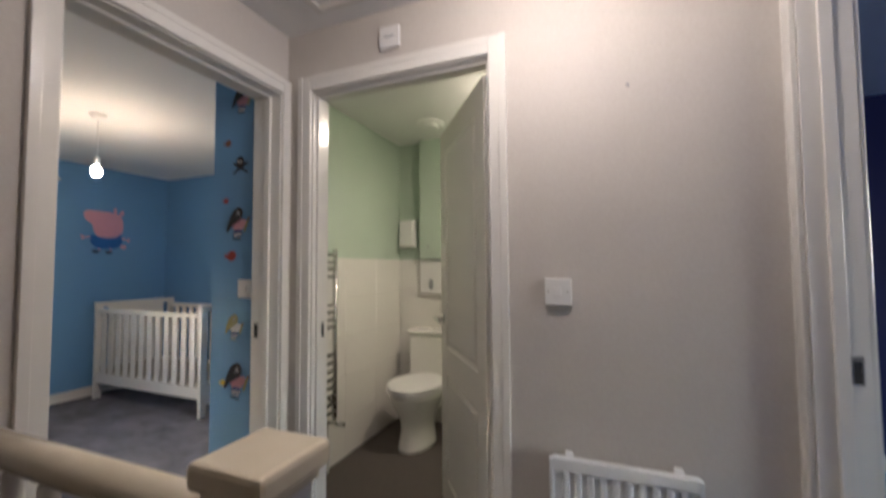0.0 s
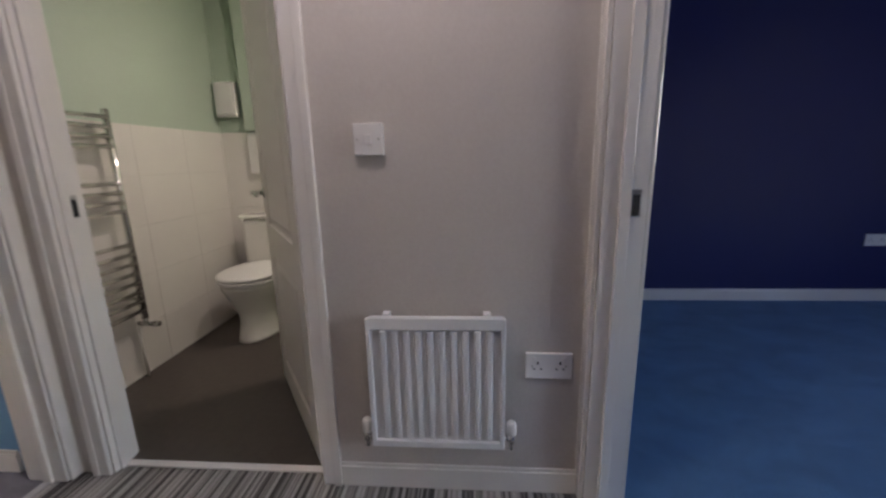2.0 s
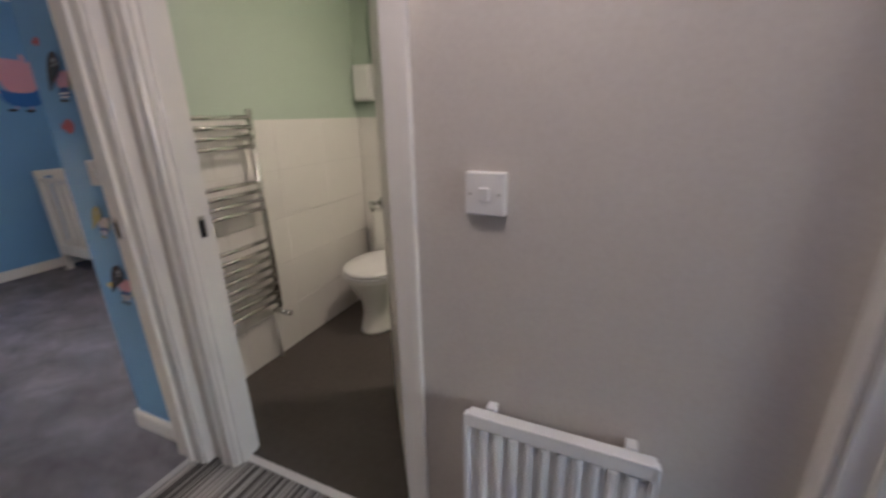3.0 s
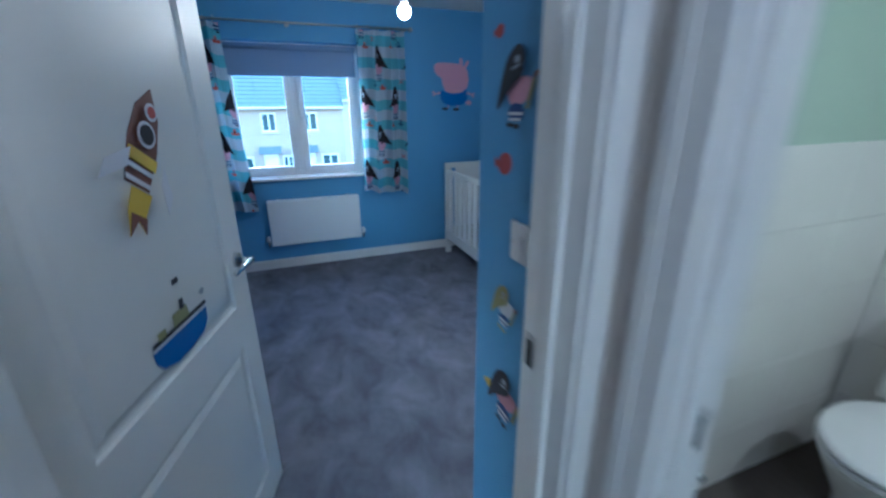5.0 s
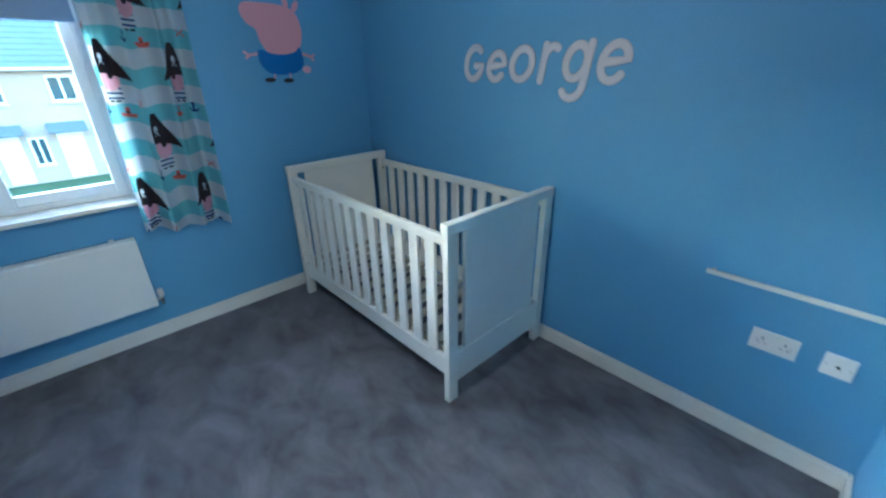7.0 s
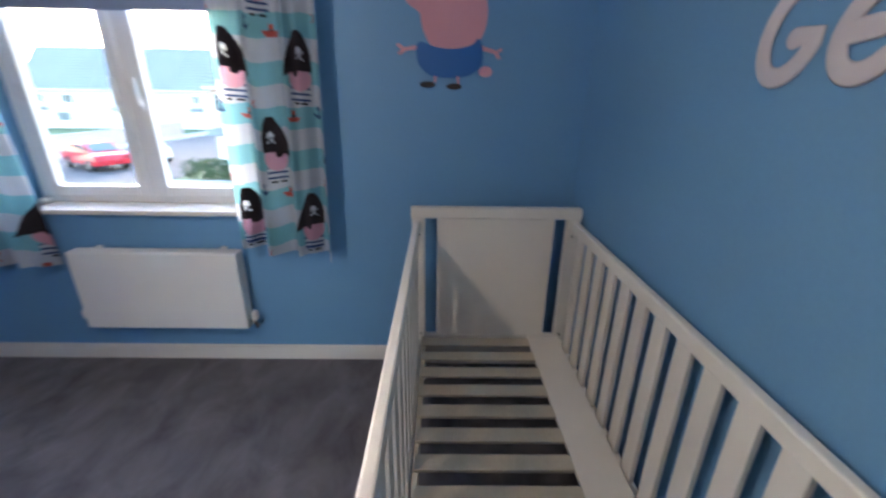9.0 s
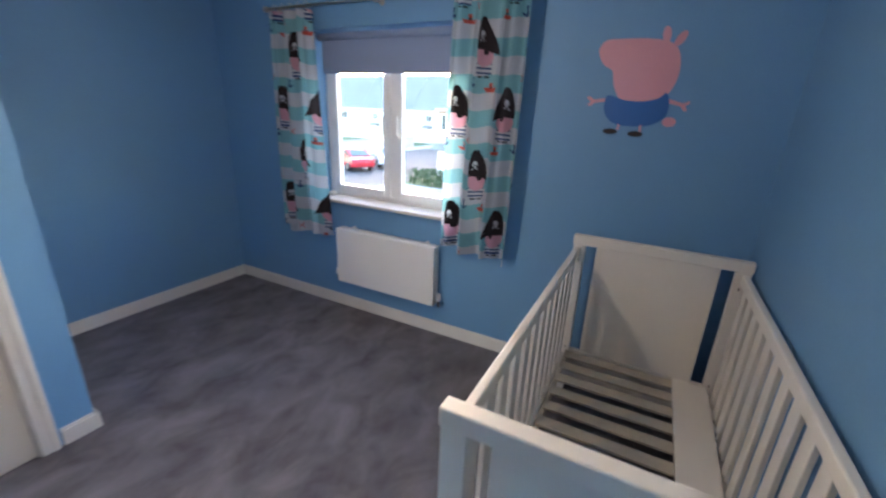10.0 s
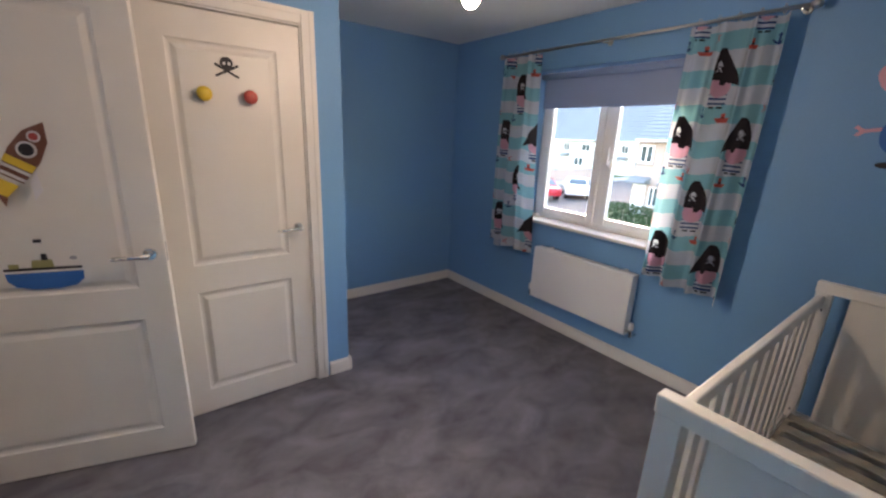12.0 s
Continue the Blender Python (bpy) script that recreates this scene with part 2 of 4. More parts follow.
wall("wall_landing_east", [(LX1, LX1 + .12, -2.0, BY0 - .03, -2.7, CEIL), (LX1, LX1 + .12, DY1 + .03, LY1, 0, CEIL), (LX1, LX1 + .12, BY0 - .03, DY1 + .03, HEAD + .03, CEIL), (LX1, LX1 + .12, LY1 + .1, 3.72, 0, CEIL)],
     {"any": MAGNOLIA, "+x": NAVY}, "grey cream landing wall with a door opening")
wall("wall_landing_south", [(NX1, LX1 + .12, -2.1, -2.0, -2.7, CEIL)], {"any": MAGNOLIA}, "grey cream wall at the stairs")
wall("wall_wc_north", [(-.93, .62, 3.36, 3.46, 0, CEIL)], {"any": GREEN}, "sage green toilet wall")
wall("wall_wc_east", [(.52, .62, LY1 + .1, 3.36, 0, CEIL)], {"any": GREEN}, "sage green toilet wall")
wall("wall_blue_room_north", [(LX1 + .12, 5.2, 3.6, 3.72, 0, CEIL)], {"any": NAVY}, "dark navy painted wall")
wall("wall_blue_room_south", [(LX1 + .12, 5.2, -.62, -.5, 0, CEIL)], {"any": NAVY}, "dark navy painted wall")
wall("wall_blue_room_east", [(5.2, 5.35, -.62, -.3, 0, CEIL), (5.2, 5.35, .7, 3.72, 0, CEIL), (5.2, 5.35, -.3, .7, 0, .85), (5.2, 5.35, -.3, .7, 2.05, CEIL)], {"any": NAVY}, "dark navy painted wall with a window opening")


def slab(name, boxes, m, label, cat):
    bm = bmesh.new()
    for b in boxes:
        box(bm, *b)
    return tagged(link(name, bm, m), label, cat, "", "structure")


slab("floor_nursery", [(NX0, -1.0, NY0, NY1, -.2, 0), (-1.0, NX1 + .08, NY0, LY1 + .05, -.2, 0)], CARPET, "grey cut pile bedroom carpet with brushed patches", "floor")
slab("floor_landing", [(NX1 + .08, LX1 + .06, .62, LY1 + .04, -.2, 0), (.3, LX1 + .06, -2.0, .62, -.2, 0)], STRIPE, "grey striped landing carpet", "floor")
slab("floor_stairwell", [(LX0, .3, -2.0, .62, -2.7, -2.6)], STRIPE, "grey striped carpet at the foot of the stairs", "floor")
slab("wall_stairwell", [(.3, .4, -2.0, .62, -2.6, -.2), (LX0, .3, .62, .72, -2.6, -.2)], MAGNOLIA, "grey cream stairwell walls", "wall")
slab("floor_wc", [(-.93, .62, LY1 + .04, 3.36, -.2, -.002)], VINYL, "dark brown grey vinyl toilet floor", "floor")
slab("floor_blue_room", [(LX1 + .06, 5.2, -.5, 3.6, -.2, 0)], CARPETB, "blue cut pile carpet", "floor")
slab("ceiling", [(NX0, 5.35, -2.1, 3.72, CEIL, CEIL + .2)], CEILING, "white painted ceiling", "ceiling")


def skirting(name, runs):
    """Skirting boards: runs of (x0, x1, y0, y1); a board 0.09 high with a thin bead on top."""
    ob = thing(name, Matrix(), "white gloss skirting boards", "skirting", "", "structure")
    for x0, x1, y0, y1 in runs:
        bm = bmesh.new()
        box(bm, x0, x1, y0, y1, 0, .078, .002)
        sx, sy = (.004, 0) if abs(x1 - x0) < .03 else (0, .004)
        box(bm, x0 + sx, x1 - sx, y0 + sy, y1 - sy, .078, .092, .003)
        part("board", bm, GLOSS, ob)
    return ob


skirting("baseboard_nursery", [(NX0, NX0 + .016, NY0, NY1), (NX0 + .016, -1.096, NY1 - .016, NY1), (-1.096, -1.08, LY1 - .016, NY1 - .001), (-1.08, -.835, LY1 - .016, LY1), (NX0 + .016, -2.516, NY0, NY0 + .016), (-2.516, -2.5, NY0 + .016, .826), (-2.5, -2.37, .81, .826)])
skirting("baseboard_landing", [(.41, 1.218, LY1 - .016, LY1)])
skirting("baseboard_blue_room", [(LX1 + .12, 5.2, 3.584, 3.6)])


def door_frame(name, w, h, depth, m, label, face=(1, 1), strike=None, stop=.05):
    """A lining with stops and architraves: the opening spans x 0..w, the wall y 0..depth."""
    ob = thing(name, m, label, "door frame", "", "structure")
    bm = bmesh.new()
    box(bm, -.028, 0, 0, depth, 0, h + .028)
    box(bm, w, w + .028, 0, depth, 0, h + .028)
    box(bm, 0, w, 0, depth, h, h + .028)
    part("lining", bm, GLOSS, ob)
    bm = bmesh.new()
    s0, s1 = stop, stop + .03
    box(bm, 0, .012, s0, s1, 0, h, .002)
    box(bm, w - .012, w, s0, s1, 0, h, .002)
    box(bm, .012, w - .012, s0, s1, h - .012, h, .002)
    part("door_stop", bm, GLOSS, ob)
    for k, on in enumerate(face):
        if not on:
            continue
        y0, y1 = (-.016, -.0005) if k == 0 else (depth + .0005, depth + .016)
        for nm, (a, b, c, d) in (("architrave_leg", (-.072, -.006, 0, h + .072)), ("architrave_leg", (w + .006, w + .072, 0, h + .072)), ("architrave_head", (-.006, w + .006, h + .006, h + .072))):
            bm = bmesh.new()
            box(bm, a, b, y0, y1, c, d, .004)
            t = .006
            lo, hi = (y0 - .004, y0) if k == 0 else (y1, y1 + .004)
            if nm == "architrave_leg":
                outer = a < 0
                box(bm, (a if outer else b - .026), (a + .026 if outer else b), lo, hi, c, d, .0018)
            else:
                box(bm, a, b, lo, hi, d - .026, d, .0018)
            part(nm, bm, GLOSS, ob)
    if strike:
        side, sy = strike
        x0, x1 = (w - .002, w + .001) if side else (-.001, .002)
        pl = part("strike_plate", solid(x0, x1, sy - .014, sy + .014, .955, 1.03, .0008), STEEL, ob, "small steel strike plate")
        hx0, hx1 = (x0 - .001, x0) if side else (x1, x1 + .001)
        part("latch_hole", solid(hx0, hx1, sy - .009, sy + .009, .958, 1.016), DARK, pl)
    return ob


# frame axes: x along the opening, y through the wall
door_frame("door_frame_nursery", DY1 - DY0, HEAD, LX0 - NX1, Matrix(((0, -1, 0, LX0), (1, 0, 0, DY0), (0, 0, 1, 0), (0, 0, 0, 1))), "white gloss door frame of the bedroom", (1, 1), (1, .125))
door_frame("door_frame_wc", WX1 - WX0, HEAD, .1, pose(WX0, LY1, 0), "white gloss door frame of the toilet", (1, 1), (0, .068), .02)
door_frame("door_frame_blue_room", DY1 - BY0, HEAD, .12, Matrix(((0, -1, 0, LX1 + .12), (1, 0, 0, BY0), (0, 0, 1, 0), (0, 0, 0, 1))), "white gloss door frame of the dark blue room", (1, 1), (1, .03), .047)
door_frame("door_frame_cupboard", CX1 - CX0, 2.0, .1, pose(CX1, .81, 0, 0, 0, 180), "white gloss frame round the cupboard door", (1, 0), (1, .022), .044)


def lever(parent, x, y, z, way, out):
    """A lever on a round rose at x, z on the face y; way: -1 or 1 along x, out: the way it stands off in y."""
    bm = bmesh.new()
    rod(bm, (x, y, z), (x, y + out * .009, z), .026, .024, 24)
    h = part("handle", bm, CHROME, parent, "chrome lever handle")
    bm = bmesh.new()
    rod(bm, (x, y + out * .009, z), (x, y + out * .05, z), .0095, .0095, 14)
    ball(bm, (x, y + out * .05, z), .0105, .0105, .0105, 12)
    rod(bm, (x, y + out * .05, z), (x + way * .115, y + out * .046, z - .003), .0098, .0085, 14)
    ball(bm, (x + way * .115, y + out * .046, z - .003), .0088, .0085, .0085, 12)
    part("lever", bm, CHROME, h, "", True)


def door_leaf(name, w, h, m, label, hinge_left=True, levers=(1, 1), group=""):
    """A moulded two-panel door: x 0..w, y 0 (front) to 0.036, z from 0.008."""
    ob = thing(name, m, label, "door", group)
    t, z0 = .036, .008
    xs, zs = [0, .112, w - .112, w], [z0, .14, .695, .838, h - .125, h]
    bm = bmesh.new()
    for y, s in ((0, 1), (t, -1)):
        for i in range(3):
            for j in range(5):
                a, b, c, d = xs[i], xs[i + 1], zs[j], zs[j + 1]
                if i == 1 and j in (1, 3):
                    prev = None
                    for off, dep in ((0, 0), (.006, .006), (.014, .0085), (.022, .0085), (.042, .001)):
                        ring = [bm.verts.new((px, y + s * dep, pz)) for px, pz in ((a + off, c + off), (b - off, c + off), (b - off, d - off), (a + off, d - off))]
                        if prev:
                            for k in range(4):
                                bm.faces.new((prev[k], prev[(k + 1) % 4], ring[(k + 1) % 4], ring[k]))
                        prev = ring
                    bm.faces.new(prev)
                else:
                    bm.faces.new([bm.verts.new(p) for p in ((a, y, c), (b, y, c), (b, y, d), (a, y, d))])
    for i in range(3):
        for z in (z0, h):
            bm.faces.new([bm.verts.new(p) for p in ((xs[i], 0, z), (xs[i + 1], 0, z), (xs[i + 1], t, z), (xs[i], t, z))])
    for j in range(5):
        for x in (0, w):
            bm.faces.new([bm.verts.new(p) for p in ((x, 0, zs[j]), (x, 0, zs[j + 1]), (x, t, zs[j + 1]), (x, t, zs[j]))])
    bmesh.ops.remove_doubles(bm, verts=bm.verts, dist=.0004)
    part("panelled_leaf", bm, DOORP, ob)
    hx = w - .055 if hinge_left else .055
    way = -1 if hinge_left else 1
    if levers[0]:
        lever(ob, hx, 0, .985, way, -1)
    if levers[1]:
        lever(ob, hx, t, .985, way, 1)
    for z in (.22, 1.02, 1.75):
        bm = bmesh.new()
        x = 0 if hinge_left else w
        rod(bm, (x, -.004, z), (x, -.004, z + .075), .005, .005, 10)
        part("hinge", bm, STEEL, ob, "small steel hinge")
    ex0, ex1 = (w - .0005, w + .0012) if hinge_left else (-.0012, .0005)
    part("latch_plate", solid(ex0, ex1, .008, .028, .95, 1.03), STEEL, ob, "steel latch plate")
    return ob


# nursery door stands open into the room, its latch edge away from the cupboard
nd = Vector((-.81, .235)).normalized()
hinge = Vector((-.79, .805))
LEAF = Matrix(((nd.x, -nd.y, 0, hinge.x), (nd.y, nd.x, 0, hinge.y), (0, 0, 1, 0), (0, 0, 0, 1)))
nursery_door = door_leaf("nursery_door", .845, 2.02, LEAF, "white two-panel bedroom door standing open, with stickers", True, (1, 1), "panelled doors")
wd = Vector((-.44, .63)).normalized()
wc_door = door_leaf("toilet_door", .765, 2.02, Matrix(((wd.x, -wd.y, 0, .332), (wd.y, wd.x, 0, 1.765), (0, 0, 1, 0), (0, 0, 0, 1))), "white two-panel toilet door half open", True, (1, 1), "panelled doors")
cupboard_door = door_leaf("cupboard_door", CX1 - CX0 - .006, 1.992, pose(CX1 - .003, .806, 0, 0, 0, 180), "white two-panel cupboard door, closed, with stickers", True, (1, 0), "panelled doors")

# ---- small fittings ----
PINK = material("pink_print", (0.66, 0.33, 0.4), 0.5, 0, 80, 0.02, 0.04)
REDP = material("red_print", (0.42, 0.06, 0.05), 0.5, 0, 80, 0.02, 0.06)
NAVYP = material("navy_print", (0.02, 0.06, 0.22), 0.5, 0, 80, 0.02, 0.06)
BLUEP = material("blue_print", (0.02, 0.13, 0.42), 0.5, 0, 80, 0.02, 0.06)
BLACKP = material("black_print", (0.015, 0.013, 0.018), 0.5, 0, 80, 0.02, 0.06)
YELLOWP = material("yellow_print", (0.75, 0.52, 0.04), 0.4, 0, 80, 0.02, 0.06)
BROWNP = material("brown_print", (0.2, 0.08, 0.05), 0.5, 0, 80, 0.02, 0.1)
GREYP = material("grey_print", (0.35, 0.35, 0.36), 0.5, 0, 80, 0.02, 0.06)
WHITEP = material("white_print", (0.75, 0.72, 0.72), 0.5, 0, 80, 0.02, 0.04)
OLIVEP = material("olive_print", (0.32, 0.3, 0.12), 0.5, 0, 80, 0.02, 0.06)
LETTER = material("pale_grey_letter_paint", (0.6, 0.56, 0.6), 0.5, 0, 80, 0.02, 0.04)
RUBY = material("red_knob", (0.4, 0.05, 0.03), 0.35, 0, 80, 0.02, 0.06)


def on_wall(x, y, z, way):
    """A pose on a wall: local -y is out of the wall. way: -y, +y, +x, -x, the way the wall faces."""
    return pose(x, y, z, 0, 0, {"-y": 0, "+x": 90, "+y": 180, "-x": -90}[way])


def wall_plate(name, m, w, h, label, cat, depth=.01, rockers=0, holes=0, aerial=False):
    ob = thing(name, m, label, cat)
    part("plate", solid(-w / 2, w / 2, -depth, 0, -h / 2, h / 2, .003), PLASTIC, ob)
    for i in range(rockers):
        part("rocker", solid(-.011, .011, -depth - .005, -depth, -.014, .014, .002), PLASTIC, ob)
    for s in (-1, 1):
        bm = bmesh.new()
        rod(bm, (s * w * .36, -depth - .001, 0), (s * w * .36, -depth, 0), .0035, None, 10)
        part("screw", bm, STEEL, ob)
    for s in ((-1, 1) if holes else ()):
        bm = bmesh.new()
        c = s * w * .24
        box(bm, c - .003, c + .003, -depth - .0008, -depth, .006, .015)
        box(bm, c - .014, c - .008, -depth - .0008, -depth, -.012, -.008)
        box(bm, c + .008, c + .014, -depth - .0008, -depth, -.012, -.008)
        part("pin_holes", bm, DARK, ob)
        part("rocker", solid(c - .006 + s * .012, c + .006 + s * .012, -depth - .003, -depth, .018, .032, .001), PLASTIC, ob)
    if aerial:
        bm = bmesh.new()
        rod(bm, (0, -depth - .004, 0), (0, -depth, 0), .006, None, 14)
        part("aerial_hole", bm, DARK, ob)
    return ob


wall_plate("light_switch", on_wall(.578, LY1, 1.182, "-y"), .086, .09, "white plastic light switch on a deep box", "switch", .022, 1)
wall_plate("double_socket", on_wall(1.114, LY1, .473, "-y"), .146, .088, "white double socket on the landing wall", "socket", .01, 0, 1)
wall_plate("light_switch", on_wall(-.853, LY1, 1.172, "-y"), .088, .088, "white plastic light switch on the blue wall", "switch", .01, 1)
wall_plate("double_socket", on_wall(-1.44, NY1, .51, "-y"), .15, .088, "white double socket on the blue wall", "socket", .012, 0, 1)
wall_plate("aerial_socket", on_wall(-1.25, NY1, .51, "-y"), .09, .088, "white aerial socket on the blue wall", "socket", .012, 0, 0, True)
wall_plate("double_socket", on_wall(3.83, 3.6, .47, "-y"), .15, .088, "white double socket on the navy wall", "socket", .012, 0, 1)
alarm = wall_plate("heat_sensor", on_wall(-.07, LY1, 2.212, "-y"), .088, .088, "small white square sensor above the toilet door", "sensor", .02)
part("grille", solid(-.022, .022, -.022, -.02, -.004, .004), GREYP, alarm)
hook = thing("wall_plug", on_wall(.81, LY1, 1.86, "-y"), "small grey wall plug stuck in the plaster", "wall plug")
bm = bmesh.new()
rod(bm, (0, 0, 0), (0, -.004, 0), .006, .004, 10)
part("plug", bm, GREYP, hook)


def radiator(name, m, w, z0, z1, label, ribs=True, d=.06, valve_sides=(-1, 1)):
    """A panel radiator: x -w/2..w/2 along the wall, front at local y = -d-0.03."""
    ob = thing(name, m, label, "radiator")
    f, b = -d - .03, -.03
    bm = bmesh.new()
    box(bm, -w / 2, w / 2, f + .008, b, z0, z1, .004)
    part("body", bm, RADW, ob)
    if ribs:
        n = max(3, round((w - .05) / .037))
        pitch = (w - .05) / n
        for i in range(n):
            x = -w / 2 + .025 + pitch * (i + .5)
            bm = bmesh.new()
            box(bm, x - pitch * .3, x + pitch * .3, f - .001, f + .0095, z0 + .028, z1 - .038, .006)
            part("rib", bm, RADW, ob)
        for s in (-1, 1):
            part("side_edge", solid(s * w / 2 - .009, s * w / 2 + .006, f - .002, f + .02, z0, z1, .003), RADW, ob)
        part("top_edge", solid(-w / 2, w / 2, f - .002, f + .02, z1 - .035, z1 + .004, .003), RADW, ob)
        part("bottom_edge", solid(-w / 2, w / 2, f - .002, f + .02, z0, z0 + .025, .003), RADW, ob)
    else:
        part("front_panel", solid(-w / 2, w / 2, f, f + .0075, z0 + .004, z1 - .004, .0035), RADW, ob)
        bm = bmesh.new()
        for i in range(int(w / .02)):
            x = -w / 2 + .02 + i * .02
            if x < w / 2 - .01:
                box(bm, x - .004, x + .004, f + .014, b - .006, z1, z1 + .003)
        part("top_grille", bm, RADW, ob)
    for s in (-1, 1):
        part("bracket", solid(s * w * .38 - .012, s * w * .38 + .012, b, -.0005, z1 - .06, z1 + .004, .002), RADW, ob)
    for s in valve_sides:
        x = s * (w / 2 + .028)
        y = (f + b) / 2
        bm = bmesh.new()
        rod(bm, (x - s * .03, y, z0 + .03), (x, y, z0 + .03), .008, None, 12)
        rod(bm, (x, y, z0 + .045), (x, y, z0 - .01), .0075, None, 12)
        rod(bm, (x, y, z0 - .008), (x, 0, z0 - .008), .0075, None, 12)
        rod(bm, (x, y, z0 + .015), (x, y, z0 + .045), .012, None, 12)
        v = part("valve", bm, CHROME, ob, "chrome radiator valve")
        bm = lathe([(.014, z0 + .045), (.017, z0 + .05), (.016, z0 + .085), (.011, z0 + .092)], 16)
        bmesh.ops.translate(bm, vec=(x, y, 0), verts=bm.verts)
        part("cap", bm, PLASTIC, v, "white plastic valve head", True)
    return ob


radiator("landing_radiator", on_wall(.76, LY1, 0, "-y"), .415, .205, .651, "small white ribbed radiator on the landing", True, .035)
radiator("bedroom_radiator", on_wall(NX0, 1.395, 0, "+x"), .83, .25, .676, "white flat panel radiator under the window", False, .075)

# ---- landing ----
newel = thing("newel_post", pose(.313, .662, 0), "cream and white newel post with a flat cap", "newel post")
part("post", solid(-.043, .043, -.043, .043, 0, .985, .004), GLOSS, newel)
bm = bmesh.new()
box(bm, -.06, .06, -.062, .062, 1.0, 1.035, .008)
box(bm, -.05, .05, -.05, .05, .985, 1.0, .004)
part("cap", bm, CREAM, newel, "cream gloss cap")
rail = thing("handrail", pose(0, .662, 0), "cream gloss handrail between wall and newel post", "handrail")
prof = [(-.03, .895), (-.034, .915), (-.03, .935), (-.018, .948), (0, .953), (.018, .948), (.03, .935), (.034, .915), (.03, .895)]
prof = [(y * .88, .965 + (z - .953) * .8) for y, z in prof]
part("rail", loft([[(x, y, z) for y, z in prof] for x in (LX0, .27)]), CREAM, rail, "", True)
part("base_rail", solid(LX0, .27, -.03, .03, 0, .03, .004), GLOSS, rail)
for i in range(7):
    x = LX0 + .1 + i * .115
    bm = lathe([(.016, .03), (.016, .2), (.019, .21), (.012, .235), (.017, .42), (.012, .68), (.019, .705), (.016, .72), (.016, .9)], 14)
    bmesh.ops.translate(bm, vec=(x, 0, 0), verts=bm.verts)
    part("baluster", bm, GLOSS, rail, "white turned baluster", True)

hatch = thing("loft_hatch", pose(-.04, 1.26, CEIL), "white painted loft hatch in the ceiling", "hatch", "", "structure")
part("panel", solid(-.28, .28, -.28, .28, -.006, -.0005, .001), CEILING, hatch)
for a, b, c, d in ((-.32, -.285, -.32, .32), (.285, .32, -.32, .32), (-.285, .285, -.32, -.285), (-.285, .285, .285, .32)):
    part("trim", solid(a, b, c, d, -.014, -.0005, .003), GLOSS, hatch)
bm = bmesh.new()
rod(bm, (.2, -.02, -.006), (.2, -.02, -.016), .012, .01, 16)
part("catch", bm, PLASTIC, hatch)

GLOWB = glow_material("lit_bulb", (1.0, 0.85, 0.62), 8)
fit_l = thing("ceiling_light", pose(.58, 1.12, CEIL), "white bare-bulb ceiling light on the landing, lit", "ceiling light")
bm = lathe([(.05, -.001), (.05, -.012), (.03, -.03), (.02, -.045)], 20)
part("rose", bm, PLASTIC, fit_l, "", True)
bm = bmesh.new()
ball(bm, (0, 0, -.075), .03, .03, .034)
part("bulb", bm, GLOWB, fit_l, "glowing bulb", True)

strip = thing("threshold_strip", pose(WX0, LY1 + .035, 0), "pale metal threshold strip at the toilet door", "threshold strip")
part("strip", solid(0, WX1 - WX0, 0, .03, -.0015, .007, .002), PLASTIC, strip)
strip2 = thing("threshold_strip", pose(NX1 + .065, DY0, 0), "thin dark metal threshold strip at the bedroom door", "threshold strip")
part("strip", solid(0, .03, 0, DY1 - DY0, -.0015, .005, .002), GREYP, strip2)

# ---- toilet room ----
TILE_TOP = 1.337
basin = thing("toilet", pose(-.565, 3.35, 0), "white ceramic toilet with closed lid and cistern", "toilet")


def egg(cx, cy, rx, ry, z, n=28, sharp=0.0):
    return [(cx + rx * math.cos(2 * math.pi * i / n), cy + ry * math.sin(2 * math.pi * i / n) * (1 + sharp * (math.sin(2 * math.pi * i / n) < 0)), z) for i in range(n)]


part("bowl", loft([egg(0, -.4, .125, .2, 0), egg(0, -.4, .12, .19, .02), egg(0, -.39, .11, .17, .12), egg(0, -.39, .12, .18, .2), egg(0, -.4, .16, .22, .29), egg(0, -.41, .188, .245, .36), egg(0, -.41, .192, .25, .39)]), CERAMIC, basin, "", True)
part("bowl_back", solid(-.12, .12, -.24, -.04, .2, .39, .03), CERAMIC, basin)
seat = part("seat", loft([egg(0, -.415, .192, .25, .392), egg(0, -.415, .2, .262, .398), egg(0, -.415, .2, .262, .41), egg(0, -.415, .196, .257, .414)]), PLASTIC, basin)
part("lid", loft([egg(0, -.415, .196, .257, .418), egg(0, -.415, .202, .264, .424), egg(0, -.415, .2, .262, .437), egg(0, -.415, .18, .24, .445), egg(0, -.415, .08, .11, .449)]), PLASTIC, basin, "white closed lid", True)
part("cistern", solid(-.19, .19, -.175, -.005, .4, .735, .025), CERAMIC, basin)
part("cistern_lid", solid(-.2, .2, -.187, -.003, .737, .768, .012), CERAMIC, basin)
bm = bmesh.new()
rod(bm, (0, -.09, .768), (0, -.09, .774), .022, .02, 20)
part("flush_button", bm, CHROME, basin, "chrome flush button")

